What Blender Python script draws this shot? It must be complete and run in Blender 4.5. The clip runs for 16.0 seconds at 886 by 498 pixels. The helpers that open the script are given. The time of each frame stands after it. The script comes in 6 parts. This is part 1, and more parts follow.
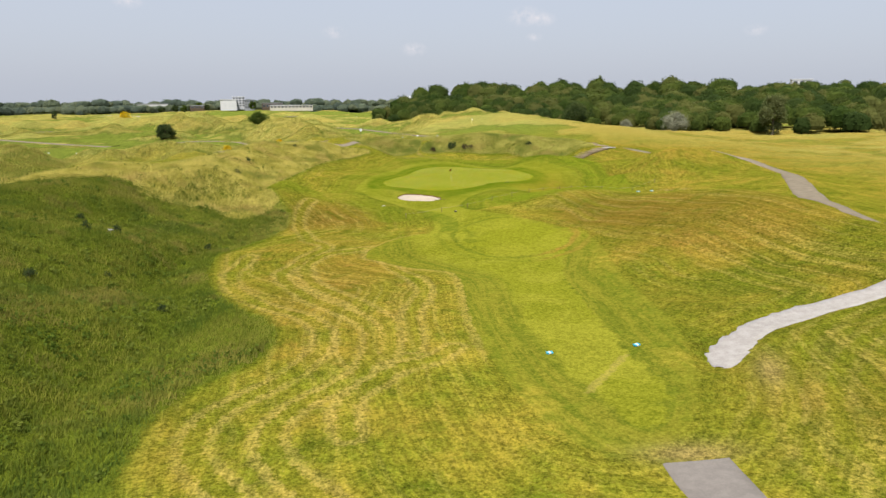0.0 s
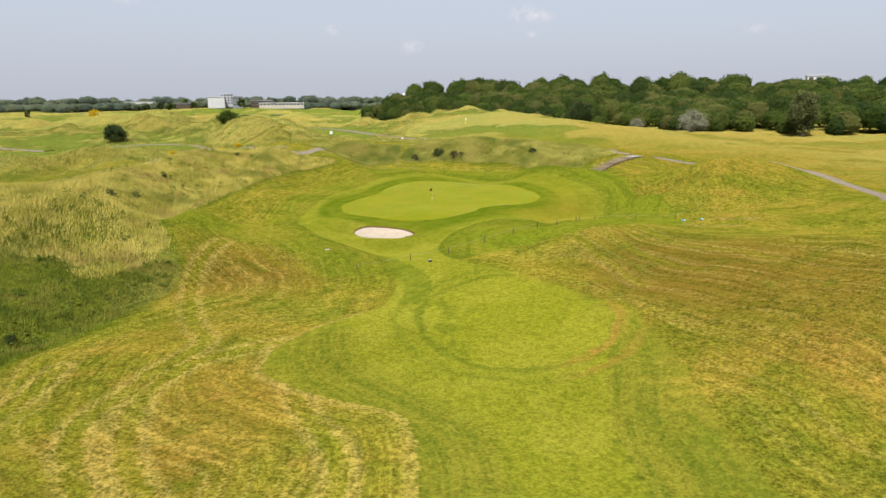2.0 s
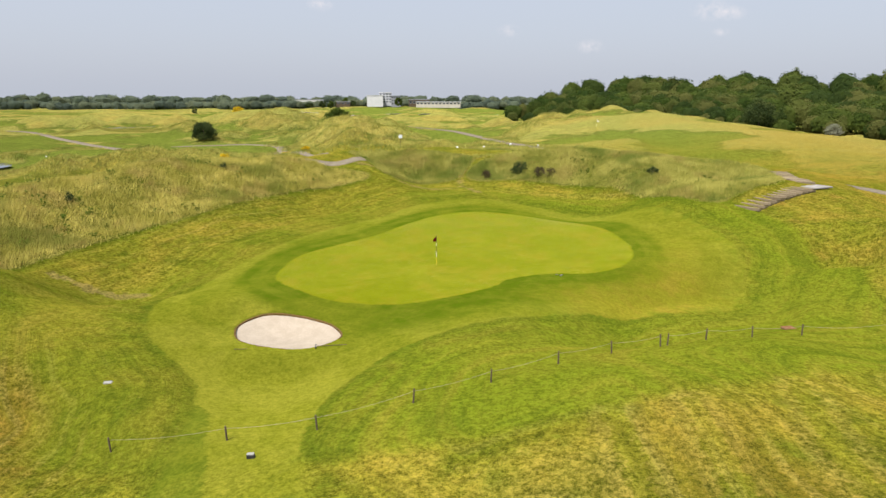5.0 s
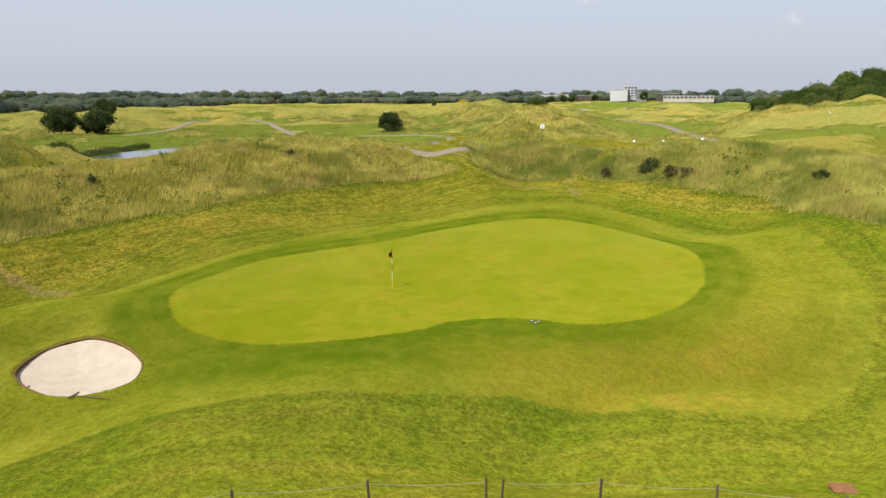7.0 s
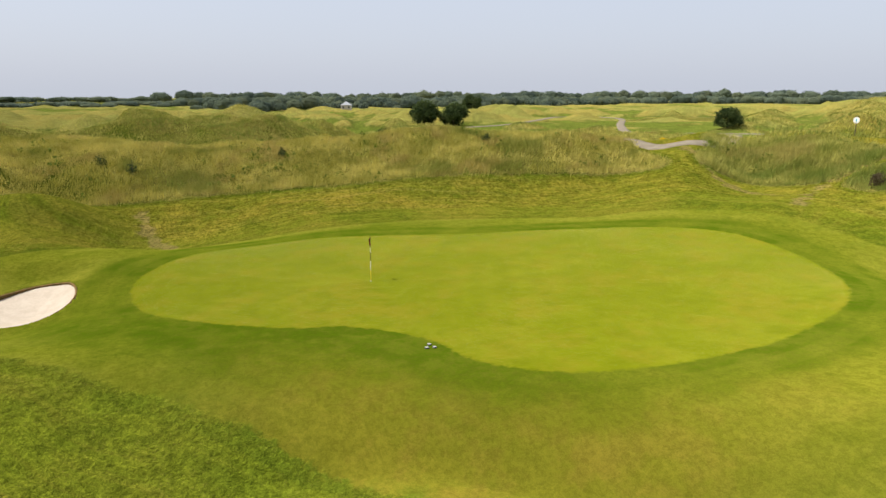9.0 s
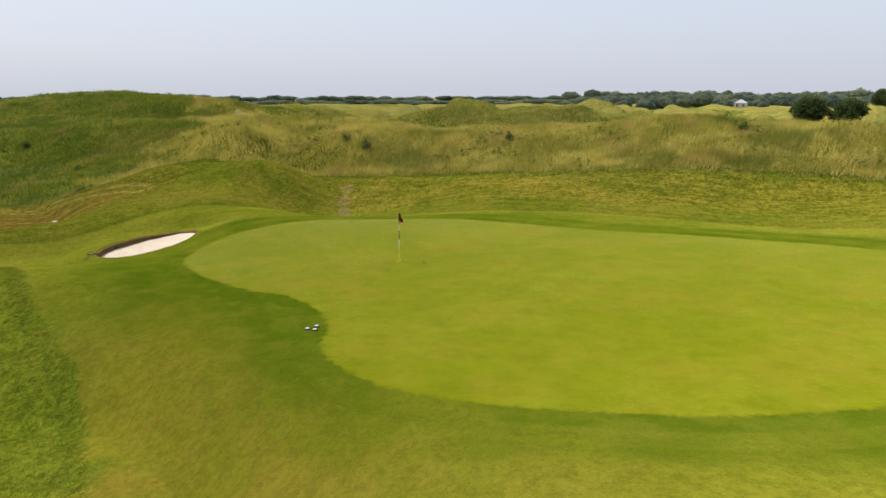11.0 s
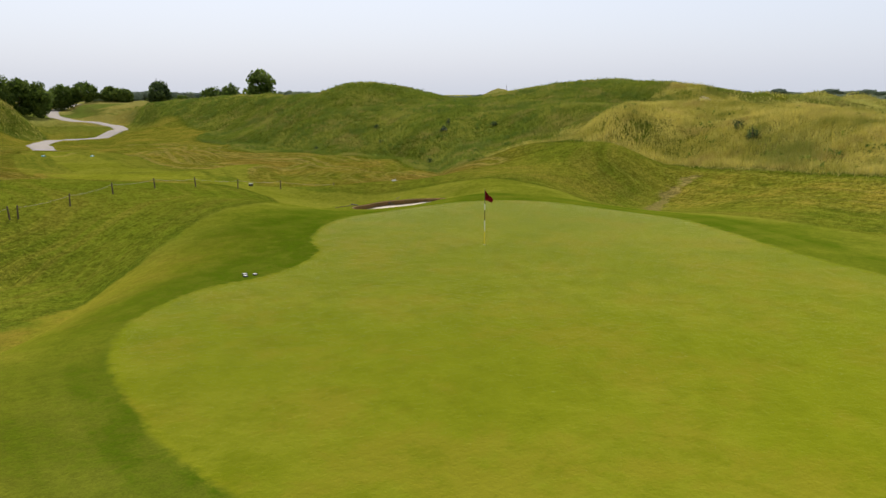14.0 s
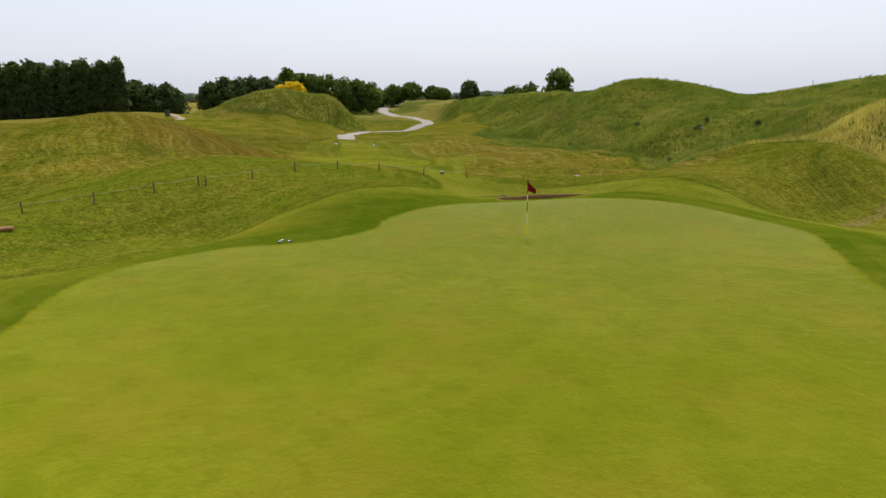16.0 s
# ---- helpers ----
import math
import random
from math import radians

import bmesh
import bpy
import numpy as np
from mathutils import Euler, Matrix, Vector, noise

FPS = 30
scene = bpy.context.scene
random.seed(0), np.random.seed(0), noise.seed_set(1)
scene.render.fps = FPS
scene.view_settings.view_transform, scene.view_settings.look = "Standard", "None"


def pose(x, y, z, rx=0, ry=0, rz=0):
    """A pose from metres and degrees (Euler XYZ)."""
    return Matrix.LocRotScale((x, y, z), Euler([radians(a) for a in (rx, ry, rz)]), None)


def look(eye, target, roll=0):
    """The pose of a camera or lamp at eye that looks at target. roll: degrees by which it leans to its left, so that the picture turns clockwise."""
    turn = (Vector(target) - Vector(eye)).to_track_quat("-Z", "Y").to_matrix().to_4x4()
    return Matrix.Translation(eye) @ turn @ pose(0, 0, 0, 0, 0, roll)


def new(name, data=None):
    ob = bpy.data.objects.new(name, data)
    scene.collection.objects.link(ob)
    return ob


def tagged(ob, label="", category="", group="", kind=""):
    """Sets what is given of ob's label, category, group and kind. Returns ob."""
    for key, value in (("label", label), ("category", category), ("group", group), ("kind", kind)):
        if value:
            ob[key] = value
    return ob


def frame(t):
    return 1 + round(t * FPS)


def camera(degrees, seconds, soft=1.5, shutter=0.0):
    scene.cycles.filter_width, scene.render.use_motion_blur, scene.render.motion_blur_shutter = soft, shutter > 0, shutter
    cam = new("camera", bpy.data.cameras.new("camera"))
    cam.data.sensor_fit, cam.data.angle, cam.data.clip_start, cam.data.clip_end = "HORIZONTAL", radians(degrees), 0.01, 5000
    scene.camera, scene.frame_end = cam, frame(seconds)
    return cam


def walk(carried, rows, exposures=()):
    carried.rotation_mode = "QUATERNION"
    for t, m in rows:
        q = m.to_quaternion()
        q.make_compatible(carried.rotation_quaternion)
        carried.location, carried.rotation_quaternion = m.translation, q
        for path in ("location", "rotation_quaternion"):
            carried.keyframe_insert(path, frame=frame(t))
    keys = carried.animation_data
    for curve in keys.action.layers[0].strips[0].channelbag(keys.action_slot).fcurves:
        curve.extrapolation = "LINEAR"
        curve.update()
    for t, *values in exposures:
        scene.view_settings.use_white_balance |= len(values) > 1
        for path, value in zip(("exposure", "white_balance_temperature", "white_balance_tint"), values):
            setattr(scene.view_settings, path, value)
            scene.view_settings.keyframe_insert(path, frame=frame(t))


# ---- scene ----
cam = camera(64.9, 16.0)
PATH = [
    (0, (-1.23, -112.818, 12.936), (-1.233, -110.862, 12.519), -0.3),
    (0.5, (-0.686, -105.691, 12.948), (-0.688, -103.735, 12.529), -0.3),
    (1, (-0.104, -98.527, 12.948), (-0.104, -96.572, 12.528), -0.3),
    (1.5, (0.523, -91.421, 12.9), (0.523, -89.466, 12.478), -0.3),
    (2, (1.269, -84.346, 12.838), (1.27, -82.392, 12.414), -0.3),
    (2.5, (2.209, -77.319, 12.867), (2.202, -75.365, 12.441), -0.2),
    (3, (3.427, -70.511, 12.902), (3.389, -68.557, 12.476), -0.1),
    (3.5, (5.055, -64.252, 12.816), (4.935, -62.3, 12.393), 0.1),
    (4, (7.136, -58.446, 12.575), (6.903, -56.504, 12.157), 0.2),
    (4.5, (9.557, -53.046, 12.275), (9.212, -51.121, 11.856), 0.2),
    (5, (12.203, -47.945, 11.927), (11.739, -46.046, 11.505), 0.1),
    (5.5, (14.958, -43.039, 11.544), (14.364, -41.178, 11.118), 0.0),
    (6, (17.707, -38.222, 11.137), (16.964, -36.415, 10.708), -0.0),
    (6.5, (20.334, -33.387, 10.72), (19.423, -31.66, 10.287), -0.1),
    (7, (22.724, -28.429, 10.303), (21.623, -26.817, 9.87), -0.1),
    (7.5, (24.896, -23.48, 9.858), (23.598, -22.02, 9.426), -0.1),
    (8, (26.881, -18.682, 9.39), (25.401, -17.407, 8.961), -0.1),
    (8.5, (28.646, -13.987, 8.926), (26.994, -12.943, 8.499), -0.1),
    (9, (29.966, -9.423, 8.46), (28.175, -8.642, 8.032), -0.1),
    (9.5, (30.506, -5.099, 8.03), (28.62, -4.588, 7.603), -0.1),
    (10, (30.369, -1.022, 7.638), (28.429, -0.783, 7.212), -0.1),
    (10.5, (29.659, 2.805, 7.286), (27.705, 2.772, 6.86), -0.1),
    (11, (28.481, 6.376, 6.976), (26.55, 6.072, 6.55), -0.1),
    (11.5, (26.938, 9.685, 6.708), (25.068, 9.116, 6.283), -0.1),
    (12, (25.135, 12.728, 6.486), (23.364, 11.9, 6.059), -0.1),
    (12.5, (22.989, 15.43, 6.3), (21.354, 14.36, 5.872), -0.2),
    (13, (20.595, 17.667, 6.124), (19.127, 16.378, 5.694), -0.2),
    (13.5, (18.116, 19.585, 5.954), (16.843, 18.104, 5.522), -0.2),
    (14, (15.588, 21.094, 5.762), (14.525, 19.456, 5.328), -0.2),
    (14.5, (13.039, 22.37, 5.634), (12.205, 20.606, 5.2), -0.2),
    (15, (10.554, 23.299, 5.46), (9.952, 21.442, 5.026), -0.2),
    (15.5, (8.138, 24.186, 5.313), (7.759, 22.271, 4.88), -0.2),
    (16, (5.802, 24.933, 5.28), (5.594, 22.991, 4.849), -0.3),
]
walk(cam, [(t, look(eye, target, roll)) for t, eye, target, roll in PATH], exposures=[(0, 0.56), (5, 0.60), (7, 0.62), (9, 0.71), (12.5, 0.79), (14, 0.84), (16, 0.86)])
SUN_STRENGTH, SKY_STRENGTH = 4.7, 0.125
HAZE, HAZE_COLOUR, CLOUD_COLOUR = 0.78, (3.34, 3.56, 4.12, 1), (4.6, 4.4, 4.6, 1)

# ---------------------------------------------------------------- light
SUN_DIR = Vector((-0.27, -0.96, 1.66)).normalized()      # towards the sun
world = bpy.data.worlds.new("sky")
scene.world = world
world.use_nodes = True
wn, wl = world.node_tree.nodes, world.node_tree.links
wn.clear()


def sky_node(kind, **props):
    node = wn.new(kind)
    for key, value in props.items():
        node.inputs[key].default_value = value
    return node


sky = wn.new("ShaderNodeTexSky")
sky.sky_type, sky.sun_disc = "NISHITA", False
sky.sun_elevation = math.asin(SUN_DIR.z)
sky.sun_rotation = math.atan2(SUN_DIR.x, SUN_DIR.y)
sky.air_density, sky.dust_density, sky.ozone_density = 1.0, 4.0, 2.0
coords = wn.new("ShaderNodeTexCoord")


# small fair-weather clouds: soft spots on the sky, broken up by noise
CLOUDS = [(0.112, 0.987, 0.111, 0.024), (0.135, 0.985, 0.106, 0.016), (0.124, 0.989, 0.084, 0.010), (-0.148, 0.985, 0.091, 0.015),
          (-0.040, 0.997, 0.069, 0.017), (0.394, 0.915, 0.085, 0.013), (-0.392, 0.912, 0.123, 0.016)]
mask = None
breakup = sky_node("ShaderNodeTexNoise", Scale=95.0, Detail=5.0, Roughness=0.6)
wl.new(coords.outputs["Generated"], breakup.inputs["Vector"])
for cx, cy, cz, size in CLOUDS:
    d = Vector((cx, cy, cz)).normalized()
    sub = wn.new("ShaderNodeVectorMath")
    sub.operation = "SUBTRACT"
    wl.new(coords.outputs["Generated"], sub.inputs[0])
    sub.inputs[1].default_value = d
    flat = wn.new("ShaderNodeVectorMath")
    flat.operation = "MULTIPLY"
    wl.new(sub.outputs[0], flat.inputs[0])
    flat.inputs[1].default_value = (1.0, 1.0, 2.0)
    length = wn.new("ShaderNodeVectorMath")
    length.operation = "LENGTH"
    wl.new(flat.outputs[0], length.inputs[0])
    spot = wn.new("ShaderNodeMapRange")
    spot.interpolation_type = "SMOOTHSTEP"
    wl.new(length.outputs["Value"], spot.inputs["Value"])
    for key, value in (("From Min", size * 1.4), ("From Max", 0.0), ("To Min", 0.0), ("To Max", 1.0)):
        spot.inputs[key].default_value = value
    if mask is None:
        mask = spot.outputs[0]
    else:
        add = wn.new("ShaderNodeMath")
        add.operation = "ADD"
        wl.new(mask, add.inputs[0])
        wl.new(spot.outputs[0], add.inputs[1])
        mask = add.outputs[0]
torn = wn.new("ShaderNodeMath")
torn.operation = "MULTIPLY"
wl.new(mask, torn.inputs[0])
shape = wn.new("ShaderNodeMapRange")
wl.new(breakup.outputs["Fac"], shape.inputs["Value"])
for key, value in (("From Min", 0.36), ("From Max", 0.72), ("To Min", 0.0), ("To Max", 0.75)):
    shape.inputs[key].default_value = value
wl.new(shape.outputs[0], torn.inputs[1])
haze = sky_node("ShaderNodeMix")
haze.data_type = "RGBA"
haze.inputs[0].default_value = HAZE
wl.new(sky.outputs[0], haze.inputs[6])
haze.inputs[7].default_value = HAZE_COLOUR
cloud = wn.new("ShaderNodeMix")
cloud.data_type = "RGBA"
wl.new(torn.outputs[0], cloud.inputs[0])
wl.new(haze.outputs[2], cloud.inputs[6])
cloud.inputs[7].default_value = CLOUD_COLOUR
back = sky_node("ShaderNodeBackground", Strength=SKY_STRENGTH)
wl.new(cloud.outputs[2], back.inputs["Color"])
out = wn.new("ShaderNodeOutputWorld")
wl.new(back.outputs[0], out.inputs["Surface"])

sun = new("sun", bpy.data.lights.new("sun", "SUN"))
sun.data.energy, sun.data.angle, sun.data.color = SUN_STRENGTH, radians(0.6), (1.0, 0.95, 0.86)
sun.matrix_world = look((0, 0, 60), Vector((0, 0, 60)) - SUN_DIR)


# ---------------------------------------------------------------- small tools
def vnoise(x, y, seed=0):
    """Smooth lattice noise from -1 to 1."""
    x, y = np.asarray(x, float), np.asarray(y, float)
    xi, yi = np.floor(x).astype(np.int64), np.floor(y).astype(np.int64)
    fx, fy = x - xi, y - yi
    fx, fy = fx * fx * (3 - 2 * fx), fy * fy * (3 - 2 * fy)

    def lattice(a, b):
        h = (a * 374761393 + b * 668265263 + seed * 974634777) & 0xFFFFFFFF
        h = ((h ^ (h >> 13)) * 1274126177) & 0xFFFFFFFF
        return ((h ^ (h >> 16)) & 0xFFFF) / 32767.5 - 1

    top = lattice(xi, yi) * (1 - fx) + lattice(xi + 1, yi) * fx
    low = lattice(xi, yi + 1) * (1 - fx) + lattice(xi + 1, yi + 1) * fx
    return top * (1 - fy) + low * fy


def spline(points, steps=6, closed=True):
    """A smooth line through the points (Catmull-Rom)."""
    p = np.array(points, float)
    n = len(p)
    rows = []
    for i in range(n if closed else n - 1):
        a, b, c, d = (p[(i + k) % n] if closed else p[min(max(i + k, 0), n - 1)] for k in (-1, 0, 1, 2))
        for s in range(steps):
            t = s / steps
            rows.append(0.5 * (2 * b + (c - a) * t + (2 * a - 5 * b + 4 * c - d) * t * t + (3 * b - a - 3 * c + d) * t ** 3))
    if not closed:
        rows.append(p[-1])
    return np.array(rows)


def signed_distance(x, y, poly, limit=40.0):
    """Metres to the outline, negative inside; cut off at limit."""
    x, y = np.asarray(x, float), np.asarray(y, float)
    result = np.full(x.shape, float(limit))
    lo, hi = poly.min(0) - limit, poly.max(0) + limit
    near = (x > lo[0]) & (x < hi[0]) & (y > lo[1]) & (y < hi[1])
    px, py = x[near], y[near]
    best = np.full(px.shape, 1e9)
    inside = np.zeros(px.shape, bool)
    for (ax, ay), (bx, by) in zip(poly, np.roll(poly, -1, 0)):
        ex, ey = bx - ax, by - ay
        t = np.clip(((px - ax) * ex + (py - ay) * ey) / (ex * ex + ey * ey + 1e-12), 0, 1)
        best = np.minimum(best, (px - ax - t * ex) ** 2 + (py - ay - t * ey) ** 2)
        cross = ((ay > py) != (by > py)) & (px < ex * (py - ay) / (ey if abs(ey) > 1e-9 else 1e-9) + ax)
        inside ^= cross
    d = np.minimum(np.sqrt(best), limit)
    result[near] = np.where(inside, -d, d)
    return result


def mesh_from(name, verts, faces, material, smooth=True):
    verts, faces = np.asarray(verts, np.float32), np.asarray(faces, np.int32)
    me = bpy.data.meshes.new(name)
    me.vertices.add(len(verts))
    me.vertices.foreach_set("co", verts.ravel())
    me.loops.add(faces.size)
    me.loops.foreach_set("vertex_index", faces.ravel())
    me.polygons.add(len(faces))
    me.polygons.foreach_set("loop_start", np.arange(0, faces.size, faces.shape[1], dtype=np.int32))
    me.polygons.foreach_set("loop_total", np.full(len(faces), faces.shape[1], np.int32))
    me.polygons.foreach_set("use_smooth", np.full(len(faces), smooth))
    me.materials.append(material)
    me.update(calc_edges=True)
    return me


def part(name, bm, material, parent, label="", smooth=False):
    me = bpy.data.meshes.new(name)
    bm.to_mesh(me)
    bm.free()
    me.materials.append(material)
    for p in me.polygons:
        p.use_smooth = smooth
    ob = new(name, me)
    ob.parent = parent
    if label:
        ob["label"] = label
    return ob


def thing(name, label, category, at=(0, 0, 0), turn=0.0, group="", kind=""):
    ob = new(name)
    ob.matrix_basis = pose(*at, 0, 0, turn)
    return tagged(ob, label, category, group, kind)


def box(bm, size, centre, bevel=0.0, turn=None):
    m = Matrix.Translation(centre)
    if turn is not None:
        m = m @ turn
    made = bmesh.ops.create_cube(bm, size=1.0, matrix=m @ Matrix.Diagonal((*size, 1)))
    if bevel:
        edges = list({e for v in made["verts"] for e in v.link_edges})
        bmesh.ops.bevel(bm, geom=edges, offset=bevel, segments=1, affect="EDGES")


def tube(bm, a, b, r0, r1, sides=8):
    a, b = Vector(a), Vector(b)
    m = Matrix.Translation((a + b) / 2) @ (b - a).to_track_quat("Z", "Y").to_matrix().to_4x4()
    bmesh.ops.create_cone(bm, cap_ends=True, segments=sides, radius1=r0, radius2=r1, depth=(b - a).length, matrix=m)


# ---------------------------------------------------------------- materials
class Nodes:
    """A small way of writing node materials."""

    def __init__(self, name):
        self.mat = bpy.data.materials.new(name)
        self.mat.use_nodes = True
        self.n, self.l = self.mat.node_tree.nodes, self.mat.node_tree.links
        self.bsdf = self.n["Principled BSDF"]
        self.geo = self.n.new("ShaderNodeTexCoord")

    def link(self, value, socket):
        if hasattr(value, "is_output"):
            self.l.new(value, socket)
        else:
            socket.default_value = value

    def vector(self, a, b, c):
        node = self.n.new("ShaderNodeCombineXYZ")
        for value, socket in zip((a, b, c), node.inputs):
            self.link(value, socket)
        return node.outputs[0]

    def place(self):
        node = self.n.new("ShaderNodeSeparateXYZ")
        self.l.new(self.geo.outputs["Object"], node.inputs[0])
        return node.outputs[0], node.outputs[1]

    def noise(self, scale, detail=3.0, rough=0.55, stretch=None, distort=0.0, vec=None):
        node = self.n.new("ShaderNodeTexNoise")
        node.inputs["Scale"].default_value, node.inputs["Detail"].default_value = scale, detail
        node.inputs["Roughness"].default_value, node.inputs["Distortion"].default_value = rough, distort
        vec = vec or self.geo.outputs["Object"]
        if stretch:
            m = self.n.new("ShaderNodeMapping")
            m.inputs["Scale"].default_value = stretch
            self.l.new(vec, m.inputs["Vector"])
            vec = m.outputs[0]
        self.l.new(vec, node.inputs["Vector"])
        return node.outputs["Fac"]

    def attr(self, name):
        node = self.n.new("ShaderNodeAttribute")
        node.attribute_name = name
        return node.outputs["Fac"]

    def math(self, op, a, b=0.0, c=None):
        node = self.n.new("ShaderNodeMath")
        node.operation = op
        self.link(a, node.inputs[0])
        self.link(b, node.inputs[1])
        if c is not None:
            self.link(c, node.inputs[2])
        return node.outputs[0]

    def ramp(self, value, lo, hi, to_lo=0.0, to_hi=1.0):
        node = self.n.new("ShaderNodeMapRange")
        node.interpolation_type = "SMOOTHSTEP"
        self.link(value, node.inputs["Value"])
        for key, v in (("From Min", lo), ("From Max", hi), ("To Min", to_lo), ("To Max", to_hi)):
            self.link(v, node.inputs[key])
        return node.outputs[0]

    def mix(self, fac, a, b):
        node = self.n.new("ShaderNodeMix")
        node.data_type = "RGBA"
        self.link(fac, node.inputs[0])
        for value, socket in ((a, node.inputs[6]), (b, node.inputs[7])):
            self.link(value if hasattr(value, "is_output") else (*value, 1.0), socket)
        return node.outputs[2]

    def island(self):
        return self.n.new("ShaderNodeNewGeometry").outputs["Random Per Island"]

    def random(self):
        return self.n.new("ShaderNodeObjectInfo").outputs["Random"]

    def bump(self, height, strength, distance):
        node = self.n.new("ShaderNodeBump")
        node.inputs["Strength"].default_value, node.inputs["Distance"].default_value = strength, distance
        self.link(height, node.inputs["Height"])
        self.l.new(node.outputs[0], self.bsdf.inputs["Normal"])

    def done(self, colour, rough=0.9, specular=0.2, metal=0.0):
        self.link(colour if hasattr(colour, "is_output") else (*colour, 1.0), self.bsdf.inputs["Base Color"])
        self.link(rough, self.bsdf.inputs["Roughness"])
        self.link(specular, self.bsdf.inputs["Specular IOR Level"])
        self.bsdf.inputs["Metallic"].default_value = metal
        return self.mat


def ground_material():
    k = Nodes("turf")
    wide, broad, mid = k.noise(0.035, 3), k.noise(0.16, 4, 0.6), k.noise(0.9, 4, 0.65)
    small, fine, blade = k.noise(2.4, 4, 0.7), k.noise(6.0, 4, 0.7), k.noise(22.0, 2, 0.6)
    broad, mid = k.ramp(broad, 0.34, 0.66), k.ramp(mid, 0.36, 0.64)
    small, fine, blade = (k.ramp(n, 0.39, 0.61) for n in (small, fine, blade))
    px, py = k.place()
    wobble = k.math("MULTIPLY_ADD", mid, 0.9, -0.45)
    ragged = k.math("MULTIPLY_ADD", small, 0.16, -0.08)
    dg = k.math("ADD", k.attr("d_green"), k.math("MULTIPLY", ragged, 0.7))
    df = k.math("ADD", k.attr("d_fair"), k.math("ADD", ragged, k.math("MULTIPLY", wobble, 0.15)))
    dl = k.math("ADD", k.attr("d_long"), k.math("MULTIPLY", wobble, 0.5))
    ds = k.math("ADD", k.attr("d_semi"), k.math("MULTIPLY", wobble, 0.4))
    dry, lush, track = k.attr("dry"), k.attr("lush"), k.attr("track")
    speck = k.math("ADD", k.math("MULTIPLY", fine, 0.55), k.math("MULTIPLY", small, 0.45))
    fleck = k.math("MULTIPLY", k.ramp(k.noise(9.0, 2, 0.7), 0.56, 0.66), k.ramp(k.noise(1.3, 2), 0.40, 0.60))
    # mown rough: green sward with straw
    grass = k.mix(k.math("MULTIPLY_ADD", broad, 0.7, 0.1), ROUGH_GREEN, ROUGH_YELLOW)
    grass = k.mix(k.math("MULTIPLY", k.math("MULTIPLY", mid, k.math("SUBTRACT", 1.0, broad)), 0.8), grass, ROUGH_DARK)
    straw = k.mix(mid, STRAW, STRAW_BROWN)
    dryness = k.ramp(k.math("ADD", dry, k.math("MULTIPLY_ADD", broad, 0.6, -0.3)), 0.1, 1.1)
    grass = k.mix(k.math("MULTIPLY", dryness, k.math("MULTIPLY_ADD", speck, 0.5, 0.25)), grass, straw)
    scorch = k.math("MULTIPLY", k.ramp(k.noise(0.34, 4, 0.65), 0.54, 0.66), k.ramp(dry, 0.1, 0.7))
    grass = k.mix(k.math("MULTIPLY", scorch, k.math("MULTIPLY_ADD", speck, 0.35, 0.10)), grass, SCORCHED)
    brown = k.math("MULTIPLY", k.attr("brown"), k.math("MULTIPLY_ADD", speck, 0.55, 0.35))
    grass = k.mix(brown, grass, DARK_BROWN)
    spots = k.ramp(k.noise(0.42, 3, 0.6), 0.56, 0.68)
    grass = k.mix(k.math("MULTIPLY", spots, k.math("MULTIPLY_ADD", speck, 0.45, 0.2)), grass, ROUGH_DEEP)
    weedy = k.math("MULTIPLY", k.math("MULTIPLY", k.ramp(px, 9.0, 13.0), k.ramp(py, -54.0, -64.0)), k.ramp(py, -86.0, -76.0))
    grass = k.mix(k.math("MULTIPLY", weedy, k.math("MULTIPLY_ADD", k.ramp(k.noise(0.22, 4, 0.6), 0.36, 0.60), 0.55, 0.2)), grass, RANK)
    # swaths of the mower
    sweep = k.math("ADD", track, k.math("MULTIPLY_ADD", k.noise(0.07, 2), 5.0, -2.5))
    along = k.vector(k.math("MULTIPLY", sweep, 1.1), k.math("MULTIPLY", px, 0.045), k.math("MULTIPLY", py, 0.045))
    streak = k.noise(1.0, 4, 0.6, vec=along)
    near_track = k.math("MULTIPLY", k.math("MULTIPLY", k.ramp(track, 30.0, 18.0), k.ramp(df, 0.2, 1.2)), k.math("SUBTRACT", 1.0, k.math("MULTIPLY", k.ramp(px, 18.0, 24.0), k.ramp(py, -18.0, -8.0, 0.0, 0.75))))
    pale = k.math("MULTIPLY", k.ramp(streak, 0.50, 0.64), k.math("MULTIPLY", near_track, k.math("MULTIPLY_ADD", k.ramp(dry, 0.0, 0.6), 0.7, 0.3)))
    grass = k.mix(k.math("MULTIPLY", pale, k.math("MULTIPLY_ADD", speck, 0.34, 0.04)), grass, STRAW_PALE)
    shade = k.math("MULTIPLY", k.ramp(streak, 0.48, 0.34), near_track)
    grass = k.mix(k.math("MULTIPLY", shade, k.math("MULTIPLY_ADD", speck, 0.3, 0.12)), grass, ROUGH_DARK)
    fine_along = k.vector(k.math("MULTIPLY", sweep, 3.4), k.math("MULTIPLY", px, 0.10), k.math("MULTIPLY", py, 0.10))
    rows = k.ramp(k.noise(1.0, 3, 0.65, vec=fine_along), 0.38, 0.62)
    # narrow pale lines where cut grass was left lying between two swaths
    comb = k.ramp(k.math("SINE", k.math("MULTIPLY", sweep, 3.1)), 0.78, 1.0)
    wear = k.math("MULTIPLY", k.ramp(k.noise(0.09, 3), 0.42, 0.56), k.math("MULTIPLY", near_track, k.math("MULTIPLY_ADD", k.ramp(dry, 0.0, 0.5), 0.75, 0.25)))
